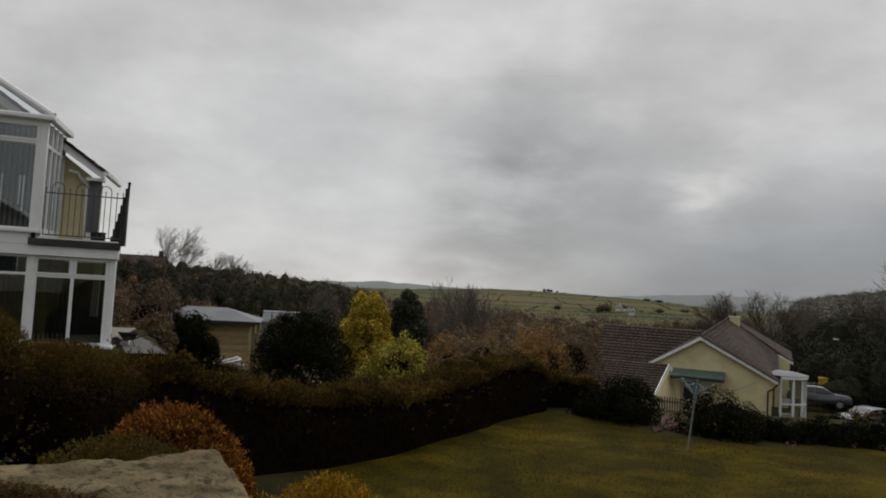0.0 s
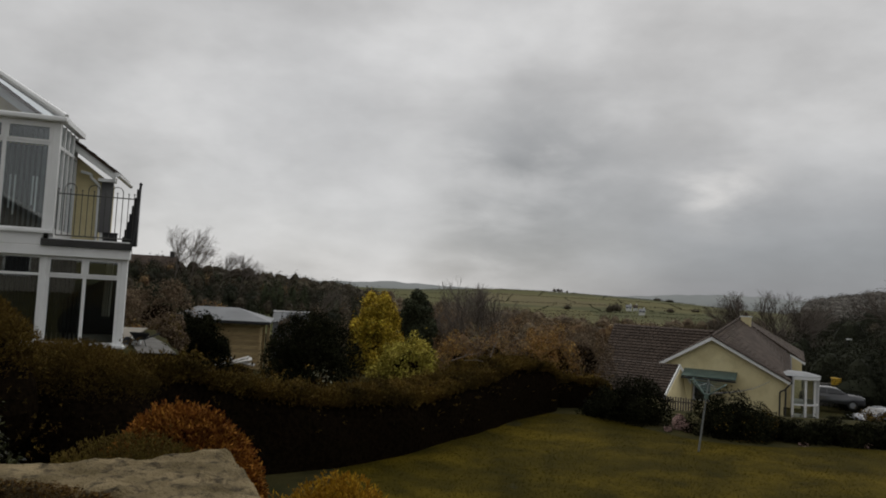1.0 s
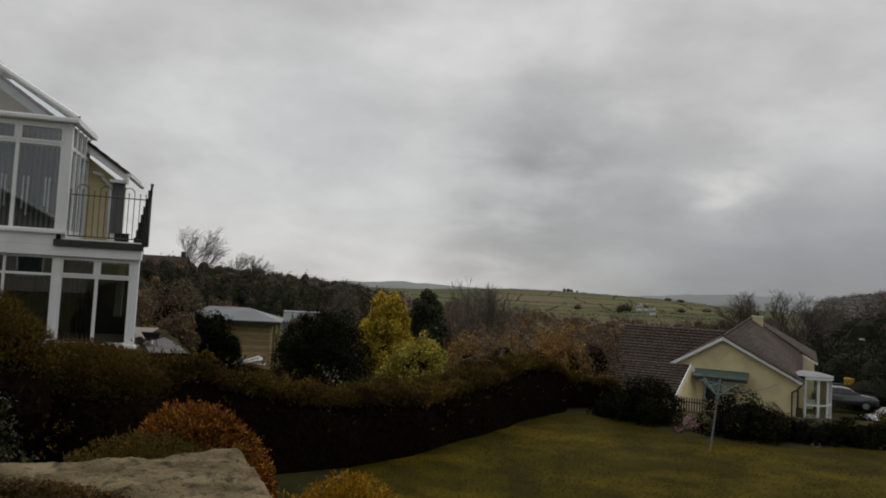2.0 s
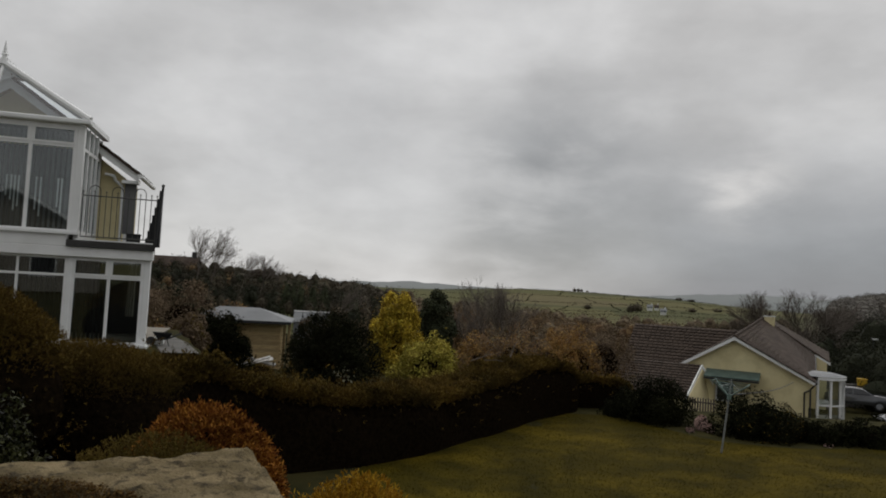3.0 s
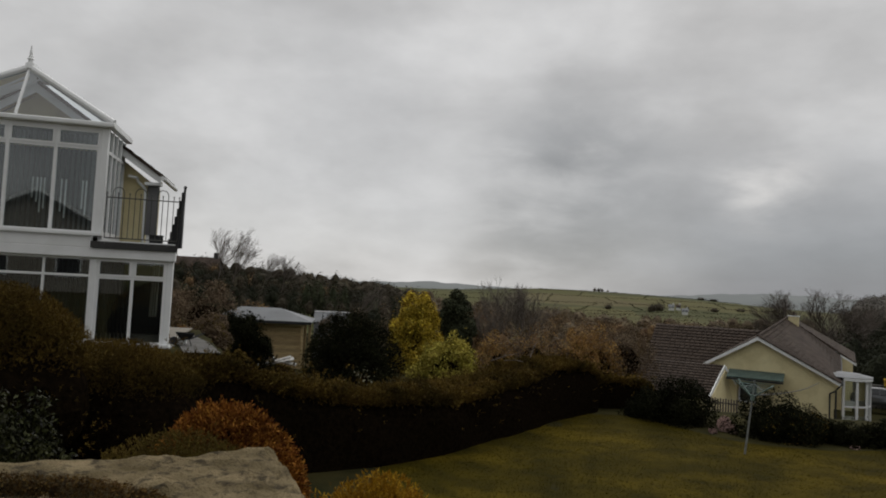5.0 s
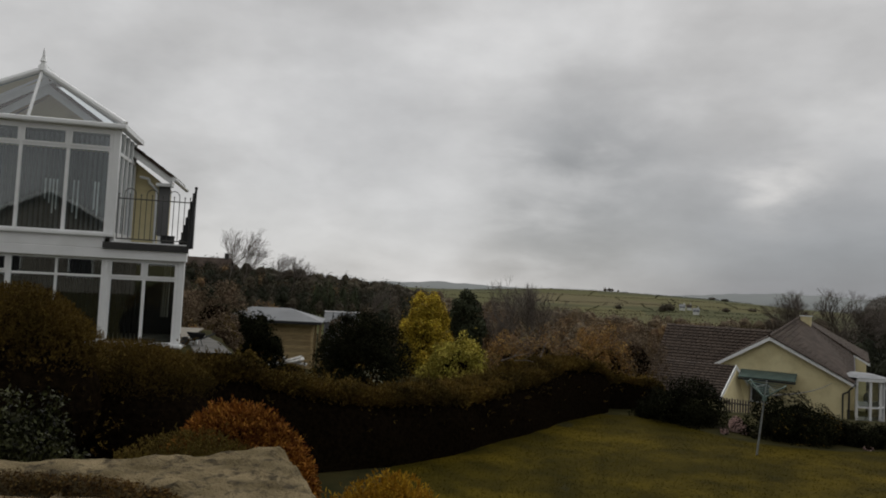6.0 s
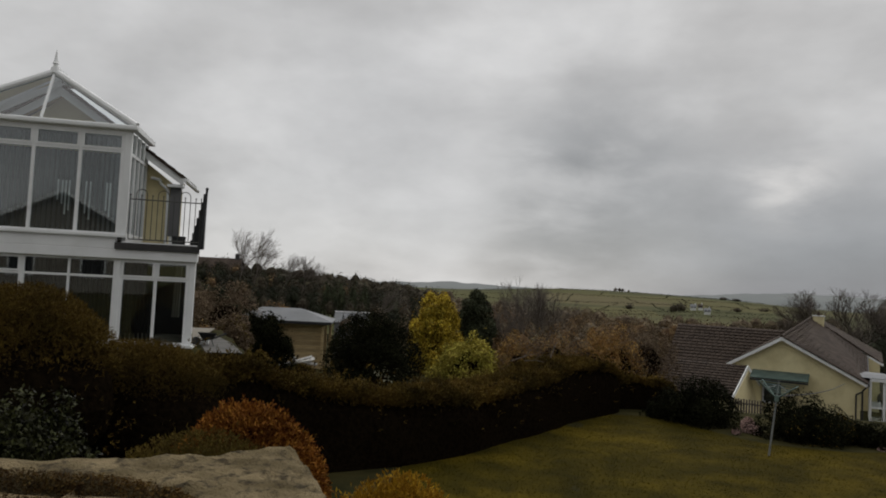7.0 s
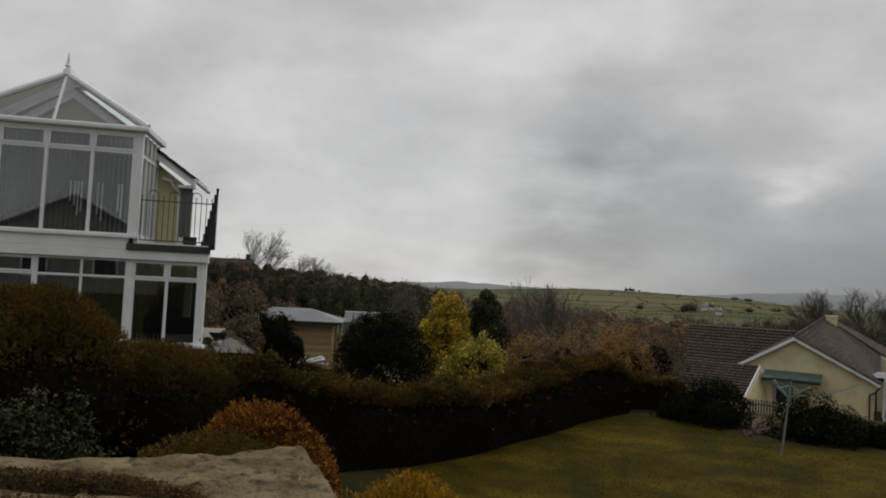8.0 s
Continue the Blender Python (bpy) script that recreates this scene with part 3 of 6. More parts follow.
# ---- stone wall beside the camera ----
def build_wall():
    top = empty("stone_wall", pose(0, 0, 0), "weathered lichen-spotted stone wall with a rough flat coping", "wall", kind="structure")
    rng = np.random.default_rng(3)
    # coping: a rough slab with a broken edge
    nx, ny = 170, 56
    xs = np.linspace(-2.4, -0.27, nx)
    xb = np.array([-2.4, -1.6, -1.1, -0.85, -0.65, -0.53, -0.49, -0.43, -0.36, -0.31, -0.27])
    yb = np.array([1.28, 1.36, 1.41, 1.46, 1.57, 1.69, 1.68, 1.56, 1.42, 1.30, 1.18])
    yf = np.interp(xs, [-2.4, -1.2, -0.98, -0.76, -0.60, -0.50, -0.30], [1.20, 1.29, 1.33, 1.345, 1.29, 1.19, 1.05])
    X = np.repeat(xs[:, None], ny, 1)
    back = np.interp(xs, xb, yb) + 0.006 * wobble(np.c_[xs, 0 * xs, 0 * xs], 38, 6)
    yf = yf + 0.012 * wobble(np.c_[xs, 0 * xs, 0 * xs], 22, 9)
    yf = np.minimum(yf, back - 0.01)
    T = np.linspace(0, 1, ny)[None, :]
    Y = yf[:, None] + (back - yf)[:, None] * T
    P = np.c_[X.ravel(), Y.ravel(), 0 * X.ravel()]
    Z = 3.3 + 0.003 * wobble(P, 12, 1) + 0.002 * wobble(P, 40, 2) + 0.0022 * wobble(P, 110, 3)
    Z += np.clip((P[:, 0] + 0.95) / 0.3, 0, 1) * (0.007 * wobble(P, 75, 11) + 0.005 * wobble(P, 160, 12))
    pit = wobble(P, 24, 5) + 0.6 * wobble(P, 60, 8)
    Z -= 0.020 * np.clip(pit - 0.45, 0, 1) * (0.4 + np.clip((P[:, 0] + 0.95) / 0.3, 0, 1))
    edge = np.minimum(T, 1 - T) * (back - yf)[:, None]
    edge = np.minimum(edge, 2.0)
    Z = Z.reshape(X.shape) - 0.015 * np.exp(-(edge / 0.012))
    n0 = nx * ny
    V = list(np.c_[X.ravel(), Y.ravel(), Z.ravel()])
    F = [(i * ny + j, (i + 1) * ny + j, (i + 1) * ny + j + 1, i * ny + j + 1) for i in range(nx - 1) for j in range(ny - 1)]
    # skirts down to the under side
    ring = [i * ny for i in range(nx)] + [(nx - 1) * ny + j for j in range(1, ny)] + [i * ny + ny - 1 for i in range(nx - 2, -1, -1)] + [j for j in range(ny - 2, 0, -1)]
    for k in ring:
        v = V[k]
        V.append(np.array([v[0], v[1], 3.225 + 0.004 * math.sin(v[0] * 70)]))
    m = len(ring)
    F += [(ring[k], n0 + k, n0 + (k + 1) % m, ring[(k + 1) % m]) for k in range(m)]
    F.append(tuple(n0 + k for k in range(m)))
    mesh_from("coping", V, F, STONE, top)
    # moss and dead leaves caught along the broken front lip, and along the step below it
    moss = leaf_material("brown_moss", (0.030, 0.018, 0.006), (0.085, 0.048, 0.016), 0.6)
    for off, z0, n, size in ((0.0, 3.272, 26000, 0.006), (-0.085, 3.250, 15000, 0.0055)):
        mx = rng.uniform(-2.3, -0.52, n)
        my = np.interp(mx, xs, yf) + off + rng.normal(0, 0.010, n) + 0.012 * wobble(np.c_[mx, 0 * mx, 0 * mx], 16, 30)
        mz = z0 + rng.uniform(-0.012, 0.026, n)
        C = np.c_[mx, my, mz]
        quads_mesh("moss", leaves(rng, C, np.tile([0, -0.5, 1.0], (n, 1)), size, 0.5, 0.9), moss, top, "brown moss along the stone's lip")["kind"] = "stuff"
    # the lower, brown inner course and the body of the wall, stone by stone
    dark = material("brown_stone", ((0.07, 0.052, 0.030), (0.22, 0.17, 0.10)), scale=14, rough=0.97, bump=0.9, bump_scale=50, per="object", spread=0.3, spec=0.04)
    x = -2.4
    while x < -0.62:
        w = rng.uniform(0.16, 0.34)
        for z0, z1 in ((3.07, 3.262), (2.9, 3.06), (2.72, 2.89), (2.5, 2.71), (2.2, 2.49)):
            bm = bmesh.new()
            add_box(bm, x + 0.008, min(x + w, -0.6) - 0.004, 1.02 + rng.uniform(0, 0.03), 1.36 - 0.06 * rng.random(), z0, z1, 0.018)
            for v in bm.verts:
                v.co += Vector(rng.normal(0, 0.006, 3))
            part("stone", bm, dark, top)
        x += w
    for z0, z1 in ((3.07, 3.262), (2.9, 3.06), (2.72, 2.89), (2.5, 2.71), (2.2, 2.49)):
        bm = bmesh.new()
        add_box(bm, -0.59, -0.40, 1.10, 1.46, z0, z1, 0.02)
        part("stone", bm, dark, top)


build_wall()


# ---- roofs of overlapping tiles ----
def tiled_roof(parent, name, a, b, c, d, across, gauge, budget, thick=0.03, label=""):
    """A tiled slope: eave from a to b, ridge from d to c. The first tiles are pieces of their own, the rest one mesh."""
    a, b, c, d = (Vector(v) for v in (a, b, c, d))
    up = (d - a)
    nrm = (b - a).cross(up).normalized()
    if nrm.z < 0:
        nrm = -nrm
    bm = bmesh.new()
    lo = [v - nrm * 0.06 for v in (a, b, c, d)]
    hi = [v - nrm * 0.004 for v in (a, b, c, d)]
    vs = [bm.verts.new(v) for v in lo + hi]
    for f in ((0, 1, 2, 3), (4, 5, 6, 7), (0, 1, 5, 4), (1, 2, 6, 5), (2, 3, 7, 6), (3, 0, 4, 7)):
        bm.faces.new([vs[i] for i in f])
    bmesh.ops.recalc_face_normals(bm, faces=bm.faces)
    deck = part(name, bm, TILE_REST, parent, label)
    rows = max(2, int(up.length / gauge))
    V, F = [], []
    shared = {}
    count = 0
    rnd = random.Random(7)
    for r in range(rows):
        t0, t1 = r / rows, min((r + 1.25) / rows, 1.0)
        l0, r0 = a.lerp(d, t0), b.lerp(c, t0)
        l1, r1 = a.lerp(d, t1), b.lerp(c, t1)
        n = max(1, round((r0 - l0).length / across))
        for k in range(n):
            p, q = k / n + 0.004, (k + 1) / n - 0.004
            off = nrm * (thick + rnd.uniform(0, 0.008))
            c0, c1, c2, c3 = l0.lerp(r0, p), l0.lerp(r0, q), l1.lerp(r1, q), l1.lerp(r1, p)
            pts = [c0, c1, c2 - off * 0.9 + nrm * 0.004, c3 - off * 0.9 + nrm * 0.004]
            pts = [v + off for v in pts] + [c0, c1]
            fs = [(0, 1, 2, 3), (4, 5, 1, 0), (4, 0, 3), (5, 2, 1)]
            if count < budget:
                o = pts[0].copy()
                me = bpy.data.meshes.new("tile")
                me.from_pydata([tuple(v - o) for v in pts], [], fs)
                ob = link("tile", me, TILE, deck)
                ob.location = o
                count += 1
            else:
                base = len(V)
                V += [tuple(v) for v in pts]
                F += [tuple(base + i for i in f) for f in fs]
    if V:
        rest = mesh_from("tiles", V, F, TILE_REST, deck)
        rest["kind"] = "stuff"
    return deck


def ring_frame(name, x0, x1, z0, z1, w, y0, y1, mat, parent, label=""):
    """One rectangular frame, mitred at the corners."""
    V = []
    for y in (y0, y1):
        for a in (0.0, w):
            V += [(x0 + a, y, z0 + a), (x1 - a, y, z0 + a), (x1 - a, y, z1 - a), (x0 + a, y, z1 - a)]
    F = []
    for i in range(4):
        j = (i + 1) % 4
        F += [(i, j, 4 + j, 4 + i), (8 + i, 12 + i, 12 + j, 8 + j), (i, 8 + i, 8 + j, j), (4 + i, 4 + j, 12 + j, 12 + i)]
    return mesh_from(name, V, F, mat, parent, label=label)


def window_grid(parent, x0, x1, z0, z1, cols, bars, y, name="window", frame_w=0.06, depth=0.07, glass=GLASS, label="", sash=True):
    """A framed window in the plane y: cols are the mullion places, bars the transom places; each pane its own piece."""
    fr = ring_frame(name, x0, x1, z0, z1, frame_w, y, y + depth, WHITE, parent, label)
    xs = [x0] + list(cols) + [x1]
    for x in cols:
        slab("mullion", x - frame_w / 2, x + frame_w / 2, y + 0.002, y + depth - 0.002, z0 + frame_w, z1 - frame_w, WHITE, fr, 0.008)
    for z in bars:
        for xa, xb in zip(xs, xs[1:]):
            slab("transom", xa + frame_w / 2 * (1 + (xa == x0)), xb - frame_w / 2 * (1 + (xb == x1)), y + 0.004, y + depth - 0.004, z - frame_w / 2, z + frame_w / 2, WHITE, fr, 0.008)
    zs = [z0] + list(bars) + [z1]
    for xa, xb in zip(xs, xs[1:]):
        for za, zb in zip(zs, zs[1:]):
            g = slab("pane", xa + 0.02, xb - 0.02, y + depth * 0.45, y + depth * 0.45 + 0.006, za + 0.02, zb - 0.02, glass, fr)
            g.visible_shadow = False
            # opening lights have a frame of their own
            if zb - za < 0.6 and sash:
                ring_frame("sash", xa + 0.035, xb - 0.035, za + 0.035, zb - 0.035, 0.045, y - 0.014, y + 0.02, WHITE, fr)
    return fr


SLATEGREY = material("shaded_return", ((0.10, 0.10, 0.105), (0.17, 0.17, 0.17)), scale=3, rough=0.8, stretch=(1, 1, 0.2))
# wall colour darkened to imitate the dim interior behind the glass
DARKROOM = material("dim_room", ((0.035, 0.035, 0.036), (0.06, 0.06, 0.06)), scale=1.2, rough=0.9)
UPBLIND = material("grey_blind", ((0.10, 0.105, 0.11), (0.16, 0.165, 0.17)), scale=2, rough=0.9, per="object", spread=0.25)


# ---- the big house with its sunroom, balcony and upstairs conservatory ----
def build_house():
    h = empty("house", pose(-7.95, 17.30, 1.80, 0, 0, 17.0), "two-storey cream house with a white glazed sunroom and a conservatory above", "house")
    L = -9.0
    # ground-floor sunroom
    slab("plinth", L, 0.06, -0.06, 3.1, -1.9, 0.06, RENDER, h, 0.01)
    slab("door_sill", -1.80, 0.03, -0.12, -0.062, 0.02, 0.10, WHITE, h, 0.01)
    slab("floor_slab", L + 0.1, -0.05, 0.15, 6, 0.06, 0.1, INSIDE, h)
    slab("corner_post", -0.13, 0.01, 0.0, 0.17, 0.06, 2.17, WHITE, h, 0.012)
    slab("pillar", -1.865, -1.765, -0.008, 0.16, 0.06, 2.17, WHITE, h, 0.01)
    window_grid(h, -1.765, -0.13, 0.06, 2.17, [-0.93], [1.695], 0.02, "french_door", 0.072, label="white framed glazed double doors with top lights")
    for k in range(3):
        x = -1.865 - 2.135 * k
        window_grid(h, x - 2.135, x - 0.004, 0.06, 2.17, [x - 1.085], [1.72], 0.02, "sunroom_window", 0.058, sash=k > 0)
    # side of the sunroom, running a little inwards
    side = slab("side_wall", -0.12, 0.0, 0.17, 3.2, 0.06, 0.75, RENDER, h)
    side.matrix_basis = pose(0, 0, 0, 0, 0, 8)
    for y0 in (1.1, 2.1, 3.08):
        slab("side_post", -0.12, 0.0, y0, y0 + 0.12, 0.75, 2.17, WHITE, side)
    for y0, y1 in ((0.17, 1.1), (1.22, 2.1), (2.22, 3.08)):
        slab("pane", -0.07, -0.064, y0, y1, 0.75, 2.17, GLASS, side).visible_shadow = False
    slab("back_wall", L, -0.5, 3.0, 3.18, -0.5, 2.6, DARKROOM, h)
    # blinds behind the glass
    for x in np.arange(-8.4, -1.95, 0.105):
        bm = bmesh.new()
        add_box(bm, -0.042, 0.042, -0.002, 0.002, 0.12, 2.1)
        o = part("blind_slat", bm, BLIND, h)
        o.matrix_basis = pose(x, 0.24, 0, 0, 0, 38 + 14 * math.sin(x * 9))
    for x in np.arange(-1.64, -0.96, 0.10):
        bm = bmesh.new()
        add_box(bm, -0.042, 0.042, -0.002, 0.002, 0.12, 2.1)
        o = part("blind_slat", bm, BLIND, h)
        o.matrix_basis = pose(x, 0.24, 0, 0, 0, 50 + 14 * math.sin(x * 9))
    # pale drapes and a dark plant behind the right-hand door
    for x in (-0.66, -0.60, -0.54):
        bm = bmesh.new()
        add_tube(bm, (x, 1.3, 0.7), (x + 0.02, 1.3, 2.1), 0.04, 0.03, 8)
        part("drape_fold", bm, INSIDE, h)
    # white band between the storeys
    bm = bmesh.new()
    add_box(bm, L, 0.06, -0.10, 0.10, 2.17, 2.405, 0.012)
    add_box(bm, L, -1.905, -0.099, 0.10, 2.406, 2.70, 0.012)
    part("band", bm, WHITE, h)
    slab("sunroom_ceiling", L, -0.6, 0.1, 3.0, 2.2, 2.38, WHITE, h)
    bm = bmesh.new()
    q = [(-1.90, -0.16), (0.10, -0.16), (-0.20, 2.19), (-1.90, 2.19)]
    lo = [bm.verts.new((x, y, 2.41)) for x, y in q]
    hi = [bm.verts.new((x, y, 2.57)) for x, y in q]
    bm.faces.new(hi), bm.faces.new(lo[::-1])
    for i in range(4):
        bm.faces.new((lo[i], lo[(i + 1) % 4], hi[(i + 1) % 4], hi[i]))
    part("deck_edge", bm, DECK, h, "dark edge of the balcony floor")
    slab("deck_trim", -1.70, 0.04, -0.15, -0.11, 2.571, 2.60, WHITE, h)
    o = slab("band_side", -0.10, 0.05, 0.12, 3.2, 2.17, 2.40, WHITE, h)
    o.matrix_basis = pose(0, 0, 0, 0, 0, 8)
    # upstairs conservatory
    x0, x1, zs, ze = -5.98, -1.86, 2.70, 5.38
    window_grid(h, x0, x1, zs + 0.03, ze - 0.01, [-5.0, -3.94, -2.88], [4.855], 0.0, "conservatory_front", 0.085, label="tall white framed conservatory panes with top lights")
    slab("head_panel", x0, x1, -0.012, -0.002, 5.235, ze, WHITE, h)
    slab("conservatory_post", x1, x1 + 0.16, -0.02, 0.14, zs, ze, WHITE, h, 0.012)
    slab("sill", L, x1 + 0.18, -0.17, -0.103, zs - 0.01, zs + 0.075, WHITE, h, 0.012)
    # its right side
    side = slab("conservatory_side", x1 + 0.04, x1 + 0.14, 0.14, 2.15, zs - 0.12, zs + 0.12, WHITE, h)
    for y0 in (0.62, 1.1, 1.6, 2.05):
        slab("side_post", x1 + 0.05, x1 + 0.14, y0, y0 + 0.07, zs + 0.12, ze, WHITE, side)
    for y0, y1 in ((0.14, 0.62), (0.69, 1.1), (1.17, 1.6), (1.67, 2.05)):
        slab("transom", x1 + 0.06, x1 + 0.13, y0, y1, 4.78, 4.86, WHITE, side)
        slab("pane", x1 + 0.09, x1 + 0.096, y0, y1, zs + 0.12, ze, GLASS, side).visible_shadow = False
    # eaves and glass roof
    bm = bmesh.new()
    add_box(bm, x0 - 0.15, x1 + 0.30, -0.16, 0.02, ze, ze + 0.13, 0.035)
    add_box(bm, x1 + 0.14, x1 + 0.30, 0.0, 2.1, ze + 0.002, ze + 0.128, 0.0)
    part("gutter", bm, WHITE, h)
    xc, ya, za = -3.80, 0.65, 6.86
    zt = ze + 0.13
    A = (xc, ya, za)
    eL, eR = (x0 - 0.08, -0.08, zt), (x1 + 0.26, -0.08, zt)
    for q in (eL, eR, (xc, 2.1, za)):
        bm = bmesh.new()
        add_tube(bm, A, q, 0.085, seg=8)
        part("hip_rafter" if q != (xc, 2.1, za) else "ridge", bm, WHITE, h)
    bm = bmesh.new()
    add_tube(bm, A, (xc, -0.08, zt), 0.04, seg=8)
    part("glazing_bar", bm, WHITE, h)
    for f in (0.35, 0.7, 1.0):
        bm = bmesh.new()
        y = ya + (2.1 - ya) * f
        add_tube(bm, (xc, y, za), (x1 + 0.24, y, zt), 0.03, seg=6)
        part("glazing_bar", bm, WHITE, h)
        bm = bmesh.new()
        add_tube(bm, (xc, y, za), (x0 - 0.08, y, zt), 0.03, seg=6)
        part("glazing_bar", bm, WHITE, h)
    mesh_from("roof_pane", [A, eL, (xc, -0.08, zt)], [(0, 1, 2)], ROOFGLASS, h).visible_shadow = False
    mesh_from("roof_pane", [A, (xc, -0.08, zt), eR], [(0, 1, 2)], ROOFGLASS, h).visible_shadow = False
    mesh_from("roof_pane", [A, eR, (x1 + 0.26, 2.1, zt), (xc, 2.1, za)], [(0, 1, 2, 3)], ROOFGLASS, h).visible_shadow = False
    mesh_from("roof_pane", [A, (xc, 2.1, za), (x0 - 0.1, 2.1, zt), eL], [(0, 1, 2, 3)], ROOFGLASS, h).visible_shadow = False
    bm = bmesh.new()
    for z0, z1, r0, r1 in ((-0.05, 0.10, 0.13, 0.10), (0.10, 0.20, 0.06, 0.045), (0.20, 0.27, 0.08, 0.045), (0.27, 0.33, 0.055, 0.03), (0.33, 0.56, 0.04, 0.006)):
        add_tube(bm, (xc, ya, za + z0), (xc, ya, za + z1), r0, r1, 10)
    for k in range(4):
        add_tube(bm, (xc, ya + 0.2 + 0.22 * k, za + 0.06), (xc, ya + 0.2 + 0.22 * k, za + 0.20), 0.03, 0.006, 6)
    part("finial", bm, WHITE, h, "white spiked roof finial and ridge crest")
    slab("conservatory_floor", x0, x1, 0.1, 2.1, 2.64, 2.66, INSIDE, h)
    # added dark sheet that stands for the unlit depth of the room
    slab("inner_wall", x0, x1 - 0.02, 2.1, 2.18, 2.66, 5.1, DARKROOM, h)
    slab("conservatory_ceiling_blind", x0 + 0.05, x1 - 0.05, 0.30, 2.05, 5.28, 5.30, UPBLIND, h)
    for x in np.arange(x0 + 0.12, x1 - 0.1, 0.115):
        bm = bmesh.new()
        add_box(bm, -0.044, 0.044, -0.002, 0.002, 2.75, 5.2)
        o = part("blind_slat", bm, UPBLIND, h)
        o.matrix_basis = pose(x, 0.22, 0, 0, 0, 62 + 10 * math.sin(x * 7))
    # the wind chimes and lamp rods just behind the panes
    for x, z0 in ((-2.16, 3.2), (-2.24, 3.35), (-2.62, 3.1), (-2.72, 3.25), (-3.10, 3.3), (-3.18, 3.2), (-3.26, 3.45), (-3.36, 3.55)):
        bm = bmesh.new()
        add_tube(bm, (x, 0.13, z0), (x, 0.13, 4.05), 0.018, seg=6)
        part("hanging_tube", bm, WHITE, h)
    # the main house behind: cream gable wall with a roof on either side
    R, xa, pitch = -1.08, -4.0, 0.69
    ex, ez = -0.71, 4.41
    exl = 2 * xa - ex
    az_ = ez + (ex - xa) * pitch
    bm = bmesh.new()
    pr = [(2 * xa - R, 2.4), (R, 2.4), (R, ez), (xa, az_ - 0.10), (2 * xa - R, ez)]
    fr = [bm.verts.new((x, 2.2, z)) for x, z in pr]
    bk = [bm.verts.new((x, 4.2, z)) for x, z in pr]
    bm.faces.new(fr), bm.faces.new(bk[::-1])
    for i in range(len(pr)):
        j = (i + 1) % len(pr)
        bm.faces.new((fr[i], bk[i], bk[j], fr[j]))
    bmesh.ops.recalc_face_normals(bm, faces=bm.faces)
    part("wall", bm, YELLOW, h, "cream-yellow rendered wall")
    for e in (ex, exl):
        tiled_roof(h, "roof", (e, 1.81, ez + 0.16), (e, 4.4, ez + 0.16), (xa, 4.4, az_ + 0.16), (xa, 1.81, az_ + 0.16), 0.3, 0.32, 0)
        bm = bmesh.new()
        vs = [(e, ez - 0.10), (e, ez + 0.11), (xa, az_ + 0.11), (xa, az_ - 0.16)]
        f1 = [bm.verts.new((x, 1.85, z)) for x, z in vs]
        f2 = [bm.verts.new((x, 1.88, z)) for x, z in vs]
        bm.faces.new(f1), bm.faces.new(f2[::-1])
        for i in range(4):
            bm.faces.new((f1[i], f2[i], f2[(i + 1) % 4], f1[(i + 1) % 4]))
        bmesh.ops.recalc_face_normals(bm, faces=bm.faces)
        part("bargeboard", bm, WHITE, h)
        # timber soffit under the verge
        bm = bmesh.new()
        f1 = [bm.verts.new(v) for v in ((e, 1.89, ez - 0.05), (e, 2.19, ez - 0.05), (xa, 2.19, az_ - 0.11), (xa, 1.89, az_ - 0.11))]
        f2 = [bm.verts.new((v.co.x, v.co.y, v.co.z + 0.03)) for v in f1]
        bm.faces.new(f1[::-1]), bm.faces.new(f2)
        for i in range(4):
            bm.faces.new((f1[i], f1[(i + 1) % 4], f2[(i + 1) % 4], f2[i]))
        bmesh.ops.recalc_face_normals(bm, faces=bm.faces)
        part("soffit", bm, TIMBER, h, "brown timber soffit")
    slab("box_end", -1.14, ex, 1.89, 2.19, ez - 0.14, ez - 0.06, WHITE, h)
    bm = bmesh.new()
    add_tube(bm, (ex + 0.05, 1.80, ez + 0.06), (ex + 0.05, 4.4, ez + 0.06), 0.06, seg=10)
    part("gutter", bm, WHITE, h)
    bm = bmesh.new()
    add_pipe(bm, [(-1.60, 2.06, 4.50), (-1.36, 2.06, 4.46), (-1.34, 2.10, 4.36), (-1.14, 2.12, 4.18), (-1.12, 2.12, 2.58)], 0.04, 8)
    part("downpipe", bm, WHITE, h, "white downpipe with a swan-neck bend")
    # dark grey panel stands in for the wall's side return in shade
    slab("corner_panel", -1.07, -0.78, 2.05, 2.18, 2.90, ez - 0.142, SLATEGREY, h, 0.01, "dark grey corner panel coloured as the shaded side return")
    slab("corner_post", -1.04, -0.82, 2.08, 2.18, 2.575, 2.898, WHITE, h)
    return h


house = build_house()


